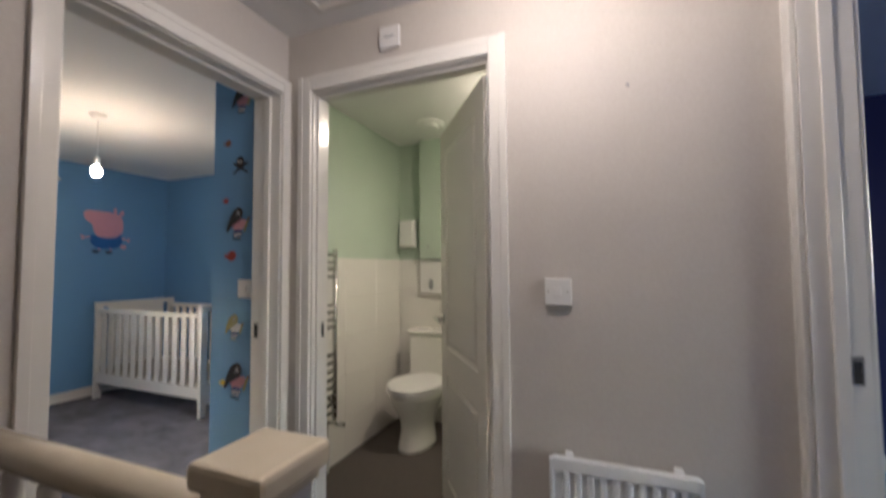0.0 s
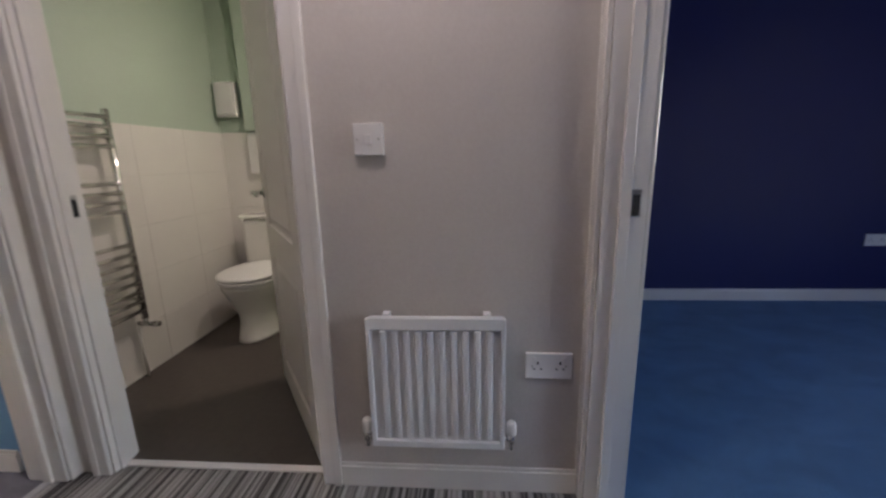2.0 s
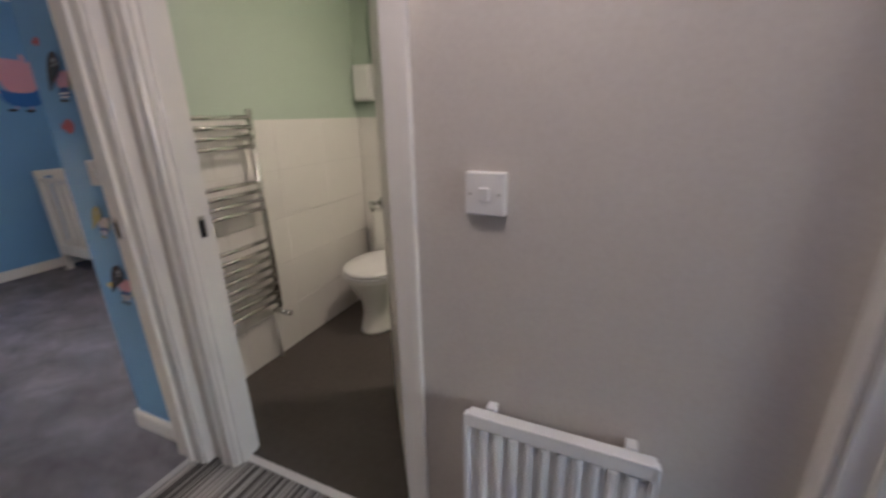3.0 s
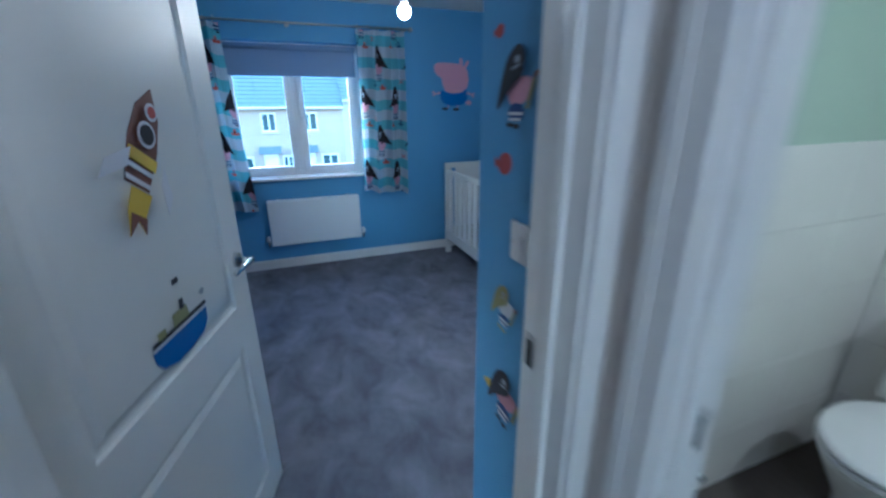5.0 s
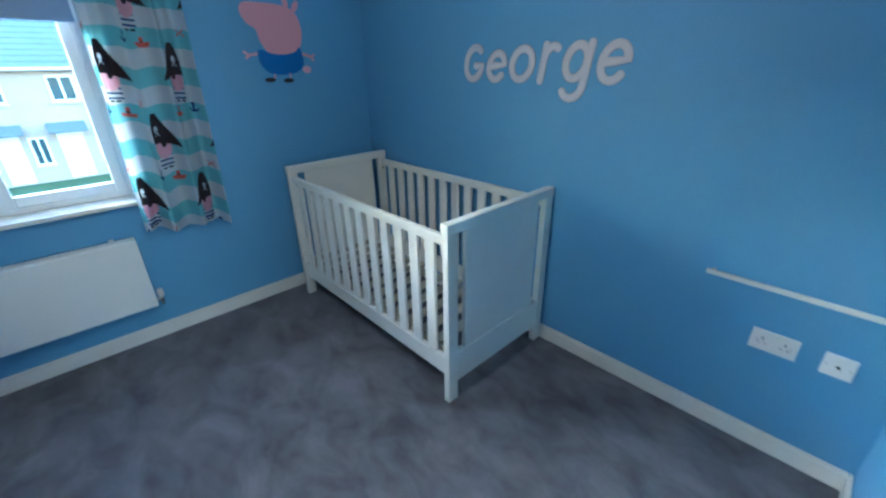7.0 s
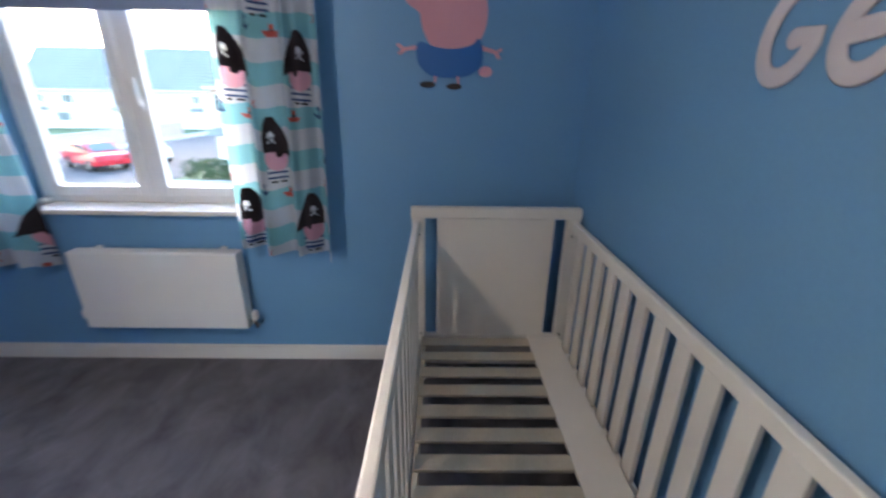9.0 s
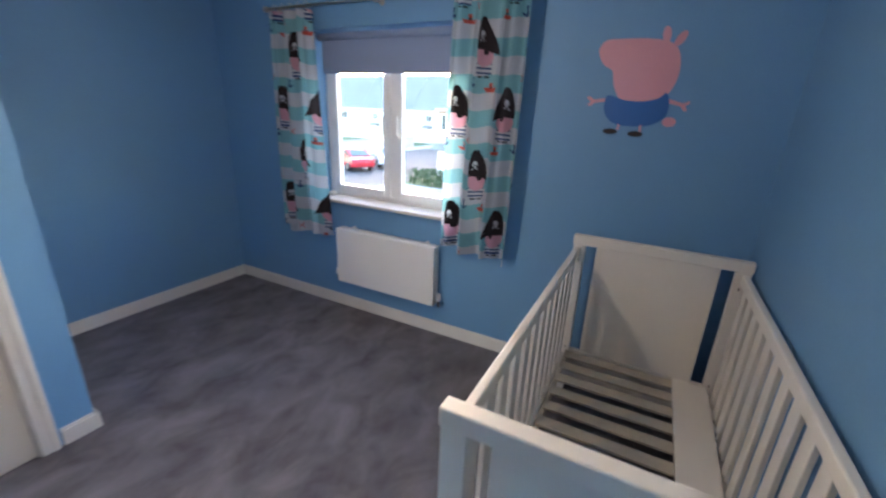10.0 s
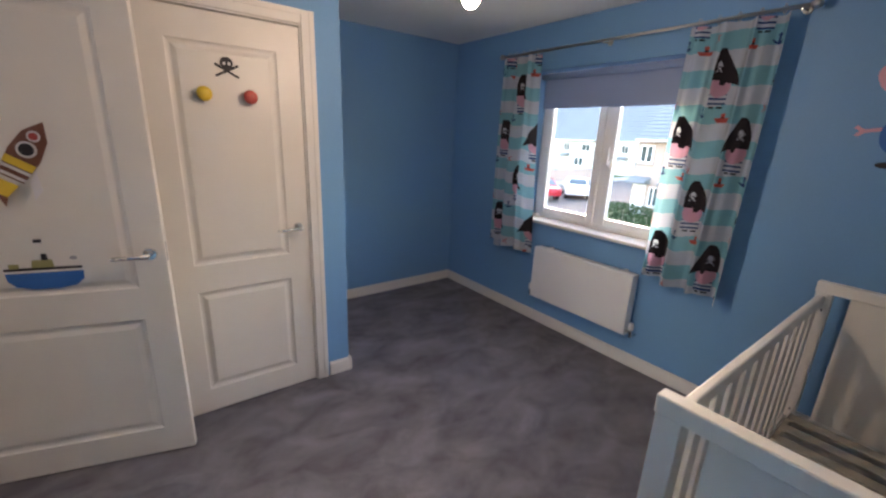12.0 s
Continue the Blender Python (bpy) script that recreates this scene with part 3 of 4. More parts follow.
towel = thing("towel_radiator", pose(-.93, 2.125, 0), "chrome ladder towel radiator on the tiled wall", "towel radiator")
for y in (-.21, .235):
    bm = bmesh.new()
    rod(bm, (.075, y, .335), (.075, y, 1.385), .0165, None, 16)
    ball(bm, (.075, y, 1.385), .0165, .0165, .006, 12)
    part("upright", bm, CHROME, towel, "", True)
    for z in (.45, 1.27):
        bm = bmesh.new()
        rod(bm, (.012, y * .9, z), (.075, y * .9, z), .009, None, 12)
        part("wall_bracket", bm, CHROME, towel)
for z in [1.35, 1.305, 1.26, 1.215, 1.04, .995, .95, .905, .735, .685, .635, .585, .535, .485, .435, .385]:
    bm = bmesh.new()
    rod(bm, (.085, -.205, z), (.085, .23, z), .0105, None, 12)
    part("bar", bm, CHROME, towel)
for y in (-.21, .235):
    bm = bmesh.new()
    rod(bm, (.075, y, .335), (.075, y, .3), .012, None, 12)
    rod(bm, (.03, y, .305), (.12, y, .305), .012, None, 12)
    rod(bm, (.12, y, .305), (.15, y, .305), .016, .014, 14)
    part("valve", bm, CHROME, towel, "chrome angled valve")
bm = bmesh.new()
rod(bm, (.03, .235, 0), (.03, .235, .31), .0075, None, 10)
part("pipe", bm, CERAMIC, towel, "white painted pipe")

wbox = thing("wall_box", on_wall(-.83, 3.352, 1.555, "-y"), "white plastic wall box above the tiles", "wall box")
part("body", solid(-.075, .075, -.05, 0, -.115, .115, .008), PLASTIC, wbox)
part("cover", solid(-.06, .06, -.058, -.05, -.1, .1, .006), PLASTIC, wbox)
# plain panel for the white lower front of the pipe boxing, not a dispenser
box_front = thing("boxing_front", on_wall(-.61, 3.352, 1.19, "-y"), "white front of the pipe boxing with an oval mark", "dispenser")
part("panel", solid(-.1, .2, -.04, 0, -.14, .145, .006), PLASTIC, box_front)
part("oval_knob", plate(oval(0, -.06, .02, .045), .006), GREYP, box_front).matrix_basis = pose(0, -.0405, 0)
boxing = thing("pipe_boxing", pose(-.70, 3.36, 0), "sage green boxed-in pipe above the tiles", "pipe boxing", "", "structure")
part("casing", solid(0, .3, -.075, -.0005, TILE_TOP + .002, CEIL - .0005, .003), GREEN, boxing)
tapp = thing("wall_valve", on_wall(-.62, 3.285, 1.44, "-y"), "small dark round valve on the green wall", "valve")
bm = bmesh.new()
rod(bm, (0, 0, 0), (0, -.02, 0), .008, .007, 14)
part("spindle", bm, GREYP, tapp)
vent = thing("ceiling_vent", pose(-.45, 2.95, CEIL), "round white extractor vent in the toilet ceiling", "ceiling vent")
part("rim", lathe([(.1, -.001), (.1, -.008), (.085, -.02), (.07, -.018)], 28), PLASTIC, vent, "", True)
part("disc", lathe([(.055, -.02), (.06, -.026), (.05, -.03)], 28), PLASTIC, vent, "", True)
bin_ = thing("toilet_brush_pot", pose(-.27, 3.22, 0), "dark pot beside the toilet", "brush pot")
part("pot", lathe([(.05, 0), (.055, .02), (.06, .3), (.055, .32), (.02, .33)], 20), BLACKP, bin_, "", True)
# made-up fitting for the toilet fill, kept out of view behind the leaf
wl = thing("ceiling_light", pose(.22, 2.62, CEIL), "added white ceiling light out of view behind the toilet door, lit", "ceiling light")
part("rose", lathe([(.05, -.001), (.05, -.012), (.03, -.03), (.02, -.045)], 20), PLASTIC, wl, "", True)
bm = bmesh.new()
ball(bm, (0, 0, -.075), .03, .03, .034)
part("bulb", bm, GLOWB, wl, "glowing bulb", True)

# ---- nursery: window ----
win = thing("window_1", pose(NX0 - .13, 0, 0), "white upvc casement window with two lights", "window", "", "structure")
Y0, Y1, YM = WY0 + .01, WY1 - .01, (WY0 + WY1) / 2
bm = bmesh.new()
for a in ((-.06, 0, Y0 - .01, Y0 + .05, WZ0, WZ1), (-.06, 0, Y1 - .05, Y1 + .01, WZ0, WZ1), (-.06, 0, Y0 + .05, Y1 - .05, WZ0, WZ0 + .06), (-.06, 0, Y0 + .05, Y1 - .05, WZ1 - .06, WZ1), (-.06, 0, YM - .03, YM + .03, WZ0 + .06, WZ1 - .06)):
    box(bm, *a, .004)
part("window_frame", bm, UPVC, win)
for a, b, s in ((Y0 + .045, YM - .022, 1), (YM + .022, Y1 - .045, -1)):
    bm = bmesh.new()
    z0, z1 = WZ0 + .052, WZ1 - .052
    for q in ((-.03, .014, a, a + .055, z0, z1), (-.03, .014, b - .055, b, z0, z1), (-.03, .014, a + .055, b - .055, z0, z0 + .055), (-.03, .014, a + .055, b - .055, z1 - .055, z1)):
        box(bm, *q, .006)
    c = part("casement", bm, UPVC, win)
    g = part("pane", solid(-.012, -.006, a + .05, b - .05, z0 + .05, z1 - .05), DIM_GLASS, c)
    g.visible_shadow = False
    bm = bmesh.new()
    hy = b - .027 if s > 0 else a + .027
    box(bm, .014, .026, hy - .012, hy + .012, 1.33, 1.39, .003)
    box(bm, .026, .048, hy - .009, hy + .009, 1.35, 1.372, .003)
    box(bm, .036, .05, hy - .009, hy + .009, 1.36, 1.475, .004)
    part("handle", bm, UPVC, c, "white window handle")
bm = bmesh.new()
box(bm, .0005, .13, WY0 + .0005, WY1 - .0005, WZ0 + .0005, WZ0 + .022)
box(bm, .1305, .172, WY0 - .035, WY1 + .035, WZ0 - .004, WZ0 + .022, .006)
part("window_sill", bm, GLOSS, win, "white gloss sill board")

blind = thing("roller_blind", pose(NX0 - .045, 0, 0), "blue grey roller blind partly drawn", "blind")
bm = bmesh.new()
rod(bm, (0, WY0 + .03, WZ1 - .04), (0, WY1 - .03, WZ1 - .04), .022, None, 18)
part("roller", bm, BLINDM, blind)
part("cloth", solid(-.0225, -.0205, WY0 + .04, WY1 - .04, 1.76, WZ1 - .04), BLINDM, blind)
part("hem_bar", solid(-.027, -.017, WY0 + .04, WY1 - .04, 1.742, 1.762, .003), BLINDM, blind)
soap = thing("sill_ornament", pose(NX0 - .08, WY0 + .06, WZ0 + .022), "small white object on the window sill", "ornament")
part("body", lathe([(.02, 0), (.027, .006), (.027, .022), (.018, .03)], 18), CERAMIC, soap, "", True)

TURQ = material("turquoise_check_cloth", (0.2, 0.45, 0.53), 0.9, 0, 250, 0.2, 0.08, 12, 0.2)
WCLOTH = material("white_check_cloth", (0.5, 0.54, 0.6), 0.9, 0, 250, 0.2, 0.08, 12, 0.2)
HATC = material("black_cloth_print", (0.02, 0.016, 0.02), 0.9, 0, 250, 0.2, 0.1, 12, 0.2)
PINKC = material("pink_cloth_print", (0.6, 0.32, 0.4), 0.9, 0, 250, 0.2, 0.08, 12, 0.2)
REDC = material("red_cloth_print", (0.5, 0.1, 0.08), 0.9, 0, 250, 0.2, 0.08, 12, 0.2)
NAVYC = material("navy_cloth_print", (0.02, 0.05, 0.16), 0.9, 0, 250, 0.2, 0.08, 12, 0.2)
for cm in (TURQ, WCLOTH, PINKC, REDC):
    nt = cm.node_tree
    tr = nt.nodes.new("ShaderNodeBsdfTranslucent")
    nt.links.new([n for n in nt.nodes if n.type == "MIX" and n.blend_type == "OVERLAY"][0].outputs[2], tr.inputs["Color"])
    ms = nt.nodes.new("ShaderNodeMixShader")
    ms.inputs[0].default_value = 0.38
    nt.links.new(nt.nodes["Principled BSDF"].outputs[0], ms.inputs[1])
    nt.links.new(tr.outputs[0], ms.inputs[2])
    nt.links.new(ms.outputs[0], nt.nodes["Material Output"].inputs[0])


def print_at(u, z):
    """The curtain's printed cloth at u across and z up: 0 white, 1 turquoise, 2 black, 3 pink, 4 red, 5 navy."""
    base = 1 if (z / .18 + .04 * math.sin(u * 31)) % 1 < .5 else 0
    for col in range(-1, 6):
        for row in range(-1, 4):
            cu, cz = .09 + col * .205, .82 + row * .68 + (col % 2) * .34
            side = 1 if col % 4 < 2 else -1
            du, dz = (u - cu) * side, z - cz
            if abs(du) > .13 or abs(dz) > .31:
                continue
            # a tall hat with a drooping tail
            if du > -.052 and dz > -.004 - .3 * max(du, 0) and dz < .15 - 70 * max(0, -.018 - du) ** 2 and dz < .158 - 1.8 * max(du, 0):
                if (du + .014) ** 2 + (dz - .075) ** 2 < .00014:
                    return 0
                if abs(abs(du + .014) - abs(dz - .052)) < .003 and abs(du + .014) < .016:
                    return 0
                return 2
            # eye patch, face, striped jersey, feet
            if (du - .012) ** 2 + (dz + .014) ** 2 < .00022:
                return 2
            if (du / .05) ** 2 + ((dz + .03) / .058) ** 2 < 1:
                return 3
            if -.125 < dz < -.07 and abs(du) < .044:
                return 5 if (dz + .125) % .024 < .011 else 0
            if -.142 < dz < -.132 and (abs(du - .018) < .012 or abs(du + .018) < .012):
                return 2
            # an anchor, a small boat and a cross between the figures
            ax, az = du + .07, dz + .17
            if (abs(ax) < .004 and -.02 < az < .03) or (abs(ax) < .022 and abs(az + .018 - ax * ax * 30) < .006) or (abs(ax) < .01 and abs(az - .02) < .003):
                return 5
            bx, bz = du - .045, dz + .215
            if 0 < bz < .022 and abs(bx) < .024 + bz * .6:
                return 4
            if .022 <= bz < .05 and abs(bx) < .009:
                return 4 if bz > .03 else 2
            kx, kz = abs(du + .085), abs(dz - .2)
            if abs(kx - kz) < .004 and kx < .018:
                return 4
    return base


def curtain(name, y0, y1, zb, zt, lean, folds, label, flip):
    ob = thing(name, pose(NX0, 0, 0), label, "curtain", "pair of curtains")
    nu, nz = 170, 300
    bm = bmesh.new()
    grid = []
    for j in range(nz + 1):
        v = j / nz
        row = []
        for i in range(nu + 1):
            u = i / nu
            z = zb + (zt - zb) * v + .045 * (1 - v) * ((1 - u) if flip else u) * (1 if flip else -1) + .012 * math.sin(u * 9 + 1) * (1 - v)
            amp = .043 * (1.1 - .45 * v)
            ph = u * folds * 2 * math.pi + .5 * math.sin(3 * v + 2 * u) + (1 - v) * .8 * math.sin(5 * u)
            x = .105 + amp * (math.sin(ph) + .3 * math.sin(2 * ph + .6)) + .006 * math.sin(ph * 2.3 + 1)
            y = y0 + (y1 - y0) * u + lean * (1 - v) ** 1.5 * (u if not flip else 1) + .009 * math.cos(ph)
            row.append(bm.verts.new((x, y, z)))
        grid.append(row)
    wide = (y1 - y0) * 1.45
    for j in range(nz):
        for i in range(nu):
            f = bm.faces.new((grid[j][i], grid[j][i + 1], grid[j + 1][i + 1], grid[j + 1][i]))
            f.material_index = print_at((i + .5) / nu * wide, zb + (zt - zb) * (j + .5) / nz)
            f.smooth = True
    if not flip:
        part("tag", solid(.085, .087, y0 + .0, y0 + .075, zb - .065, zb + .02, .0005), WCLOTH, ob, "white cloth tag")
    part("cloth", bm, [WCLOTH, TURQ, HATC, PINKC, REDC, NAVYC], ob)
    for k in range(5):
        y = y0 + (y1 - y0) * (.08 + .21 * k)
        bm = bmesh.new()
        n = 18
        rings = []
        for a in range(n + 1):
            t = 2 * math.pi * a / n
            c = Vector((.085 + .021 * math.cos(t), y, 2.135 + .021 * math.sin(t)))
            d = Vector((math.cos(t), 0, math.sin(t)))
            rings.append([c + d * (.0022 * math.cos(w)) + Vector((0, .0022 * math.sin(w), 0)) for w in (0, 1.57, 3.14, 4.71)])
        part("ring", loft(rings, False), STEEL, ob, "metal curtain ring")
    return ob


curtain("curtain", .49, .83, .635, 2.112, .07, 2.9, "turquoise and white checked curtain with dark and pink prints", False)
cr = curtain("curtain", 1.88, 2.31, .665, 2.112, -.02, 3.2, "turquoise and white checked curtain with prints, drawn back", True)
pole = thing("curtain_pole", pose(NX0 + .085, 0, 2.135), "thin steel curtain pole above the window", "curtain pole")
bm = bmesh.new()
rod(bm, (0, .44, 0), (0, 2.38, 0), .0085, None, 14)
part("pole", bm, STEEL, pole)
for y in (.43, 2.39):
    bm = bmesh.new()
    ball(bm, (0, y, 0), .02, .024, .02, 16)
    part("finial", bm, STEEL, pole, "", True)
for y in (.47, 1.34, 2.34):
    bm = bmesh.new()
    rod(bm, (-.0845, y, 0), (0, y, -.012), .005, None, 10)
    rod(bm, (-.0845, y, 0), (-.08, y, 0), .02, .018, 16)
    part("bracket", bm, STEEL, pole)

# ---- nursery: cot ----
cot = thing("cot_bed", pose(-3.99, 2.684, 0), "white painted wooden cot bed with a bare slatted base", "cot")
CL, CW, CH = 1.518, .77, .945


def cot_end(x0, x1, inner):
    """A cot end: two posts, a thick top rail, a solid panel between two slots."""
    for y0, y1 in ((0, .06), (CW - .06, CW)):
        part("post", solid(x0, x1, y0, y1, 0, CH - .05, .003), COTW, cot)
    part("top_rail", solid(x0 - .004, x1 + .004, -.004, CW + .004, CH - .05, CH, .005), COTW, cot)
    part("end_panel", solid(x0 + .008, x1 - .008, .115, CW - .115, .11, CH - .05, .002), COTW, cot)
    part("bottom_rail", solid(x0 + .003, x1 - .003, .055, CW - .055, .105, .28, .003), COTW, cot)


cot_end(0, .036, 1)
cot_end(CL - .036, CL, -1)
for y0 in (.008, CW - .036):
    part("side_top_rail", solid(.036, CL - .036, y0, y0 + .028, .838, .885, .006), COTW, cot)
    part("side_bottom_rail", solid(.036, CL - .036, y0, y0 + .028, .155, .255, .004), COTW, cot)
    for i in range(12):
        x = .133 + i * .1138
        part("spindle", solid(x - .031, x + .031, y0 + .006, y0 + .022, .255, .838, .003), COTW, cot)
part("base_rail", solid(.04, CL - .04, .044, .064, .235, .275, .002), SLAT, cot)
part("base_rail", solid(.04, CL - .04, .70, .72, .235, .262, .002), SLAT, cot)
part("side_board", solid(.04, CL - .04, .575, .728, .265, .282, .002), COTW, cot, "white board along the slatted base")
for i in range(12):
    x = .07 + i * .116
    part("slat", solid(x, x + .062, .05, .572, .276, .288, .002), SLAT, cot, "pale wooden slat")
for x in (.05, CL - .05):
    for y in (.036, CW - .036):
        for z in (.3, .82):
            bm = bmesh.new()
            s = 1 if y < .4 else -1
            rod(bm, (x, y, z), (x, y + s * .004, z), .006, None, 10)
            part("bolt", bm, DARK, cot, "dark bolt head")

# ---- nursery: wall pieces ----


def rail_bar(name, m, length, label, off=.027):
    ob = thing(name, m, label, "rail")
    part("bar", solid(0, length, -off - .018, -off, -.009, .009, .003), GLOSS, ob)
    for x in (.02, length - .02):
        bm = bmesh.new()
        rod(bm, (x, -off - .001, 0), (x, 0, 0), .006, None, 10)
        part("stand_off", bm, STEEL, ob)
    return ob


rail_bar("wall_rail", on_wall(-1.72, NY1, .745, "-y"), .6, "slim white wall rail on the blue wall")
rail_bar("wall_rail", on_wall(-1.08, 3.42, .745, "-x"), .61, "slim white wall rail on the side wall", .022)

def arc(cx, cy, rx, ry, a0, a1, n=22):
    return [(cx + rx * math.cos(radians(a0 + (a1 - a0) * i / n)), cy + ry * math.sin(radians(a0 + (a1 - a0) * i / n))) for i in range(n + 1)]


# round-ended strokes in units of the letter's width and height
STROKES = {
    "G": [arc(.5, .5, .44, .48, 52, 345) + [(.93, .44), (.6, .43)]],
    "e": [[(.1, .5), (.5, .53), (.92, .58)] + arc(.5, .5, .42, .48, 12, 318)],
    "o": [arc(.5, .5, .43, .47, 0, 360)],
    "r": [[(.15, 1.0), (.15, 0)], [(.15, .6)] + arc(.58, .58, .42, .38, 160, 60, 12)],
    "g": [arc(.46, .52, .4, .45, 20, 370), [(.9, 1.0), (.9, .2)] + arc(.5, -.12, .4, .36, 0, -150, 14)],
}
for ch, x, w, h in (("G", -3.145, .135, .165), ("e", -2.978, .125, .132), ("o", -2.825, .14, .15), ("r", -2.645, .1, .155), ("g", -2.515, .13, .155), ("e", -2.345, .135, .15)):
    cu = bpy.data.curves.new("letter", "CURVE")
    cu.dimensions, cu.bevel_depth, cu.bevel_resolution, cu.use_fill_caps = "3D", .0195, 3, True
    for pts in STROKES[ch]:
        sp = cu.splines.new("POLY")
        sp.points.add(len(pts) - 1)
        for p, (px, py) in zip(sp.points, pts):
            p.co = (px * w + .16 * py * h, py * h, 0, 1)
    tmp = new("tmp", cu)
    me = bpy.data.meshes.new_from_object(tmp)
    bpy.data.objects.remove(tmp)
    lb = bmesh.new()
    lb.from_mesh(me)
    for pts in STROKES[ch]:
        for px, py in (pts[0], pts[-1]):
            ball(lb, (px * w + .16 * py * h, py * h, 0), .0195, .0195, .0195, 14)
    lb.to_mesh(me)
    lb.free()
    me.materials.append(LETTER)
    ob = new("wall_letter", me)
    ob.matrix_world = pose(x + .01, NY1 - .003, 1.45, 90, 0, 0) @ Matrix.Diagonal((1, 1, .25, 1))
    tagged(ob, "pale grey stick-on letter on the blue wall", "letter", "letters on the wall")


def sticker(name, m, shapes, label, group="stickers"):
    """A wall sticker of flat pieces: (part name, outline, material)."""
    ob = thing(name, m, label, "sticker", group)
    for k, (nm, pts, mat) in enumerate(shapes):
        p = part(nm, plate(pts, .0012), mat, ob)
        p.matrix_basis = pose(0, -.0003 - .0013 * k, 0)
    return ob


# plain pink and blue shapes
def smooth_outline(points, n=6):
    """A closed curve through a few points."""
    out = []
    k = len(points)
    for i in range(k):
        p0, p1, p2, p3 = (Vector(points[(i + j - 1) % k]) for j in range(4))
        for q in range(n):
            t = q / n
            out.append(tuple(.5 * (2 * p1 + (p2 - p0) * t + (2 * p0 - 5 * p1 + 4 * p2 - p3) * t * t + (3 * p1 - p0 - 3 * p2 + p3) * t ** 3)))
    return out


sticker("wall_sticker", on_wall(NX0, 2.85, 1.66, "+x"), [
    ("pink_ear", oval(.075, .235, .018, .034, 20, .15), PINK), ("pink_ear", oval(.135, .215, .018, .036, 20, -.55), PINK),
    ("pink_shape", smooth_outline([(-.21, .175), (-.185, .215), (-.12, .222), (.02, .218), (.11, .195), (.15, .13), (.15, .03), (.1, -.045), (.0, -.065), (-.08, -.045), (-.12, .02), (-.135, .08), (-.185, .115)]), PINK),
    ("pink_arm", [(-.12, -.04), (-.2, -.052), (-.225, -.035), (-.235, -.045), (-.215, -.06), (-.23, -.078), (-.215, -.082), (-.195, -.066), (-.12, -.056)], PINK),
    ("pink_arm", [(.11, -.035), (.2, -.06), (.222, -.048), (.226, -.06), (.208, -.07), (.22, -.092), (.205, -.095), (.19, -.074), (.11, -.054)], PINK),
    ("blue_shape", smooth_outline([(-.135, -.03), (-.06, -.05), (.02, -.055), (.09, -.04), (.12, -.015), (.14, -.06), (.135, -.12), (.08, -.162), (-.0, -.172), (-.08, -.165), (-.13, -.13), (-.148, -.08)]), BLUEP),
    ("pink_leg", [(-.07, -.165), (-.06, -.165), (-.062, -.192), (-.072, -.192)], PINK), ("pink_leg", [(.03, -.165), (.04, -.165), (.042, -.198), (.032, -.198)], PINK),
    ("pink_tail", oval(.155, -.145, .03, .022), PINK), ("black_shape", oval(-.1, -.2, .034, .013), BLACKP), ("black_shape", oval(.018, -.207, .034, .013), BLACKP)], "large pink and blue shape stuck on the wall")


def fig(x, z, s, mats, label):
    """A small figure of plain pieces under a drooping dark hat."""
    def sc(pts):
        return [(px * s, pz * s) for px, pz in pts]

    hat = smooth_outline([(-.058, -.04), (-.042, .015), (-.018, .058), (.018, .076), (.042, .06), (.038, .026), (.012, .008), (-.022, -.012)], 4)
    sticker("wall_sticker", on_wall(x, LY1, z, "-y"), [
        ("pink_shape", sc(smooth_outline([(-.03, .01), (.02, .02), (.055, .014), (.052, -.008), (.03, -.028), (-.01, -.034), (-.03, -.018)], 4)), mats[1]),
        ("blue_band", sc(oval(.004, -.046, .03, .018)), mats[2]),
        ("white_band", sc([(-.022, -.051), (.03, -.051), (.031, -.045), (-.023, -.045)]), WHITEP), ("white_band", sc([(-.016, -.062), (.024, -.062), (.026, -.057), (-.018, -.057)]), WHITEP),
        ("side_shape", sc([(.045, -.038), (.056, -.04), (.079, .014), (.07, .02), (.06, .0)]), OLIVEP), ("side_tip", sc(oval(.078, .02, .009, .006, 14, .6)), BROWNP),
        ("foot", sc(oval(-.008, -.07, .012, .005, 14)), mats[0]), ("foot", sc(oval(.02, -.072, .012, .005, 14)), mats[0]),
        ("dark_shape", sc(hat), mats[0]), ("pale_mark", sc(oval(.018, .05, .009, .007, 16)), GREYP), ("pale_mark", sc([(.002, .032), (.03, .038), (.03, .042), (.002, .036)]), GREYP)], label)


def blob(x, z, s, mat, label):
    sticker("wall_sticker", on_wall(x, LY1, z, "-y"), [("shape", oval(0, 0, .03 * s, .024 * s, 20, .3), mat), ("tail", [(-.045 * s, .012 * s), (-.02 * s, 0), (-.042 * s, -.014 * s)], mat)], label)


def skull(m, s, label):
    sh = [("crossbone", [(-.06 * s, .0), (-.055 * s, .012 * s), (.06 * s, -.05 * s), (.055 * s, -.06 * s)], BLACKP), ("crossbone", [(.06 * s, .0), (.055 * s, .012 * s), (-.06 * s, -.05 * s), (-.055 * s, -.06 * s)], BLACKP),
          ("skull", oval(0, .015 * s, .032 * s, .03 * s), BLACKP), ("jaw", oval(0, -.018 * s, .016 * s, .014 * s), BLACKP),
          ("eye", oval(-.012 * s, .012 * s, .007 * s, .008 * s, 14), WHITEP), ("eye", oval(.012 * s, .012 * s, .007 * s, .008 * s, 14), WHITEP)]
    sticker("wall_sticker", m, sh, label)


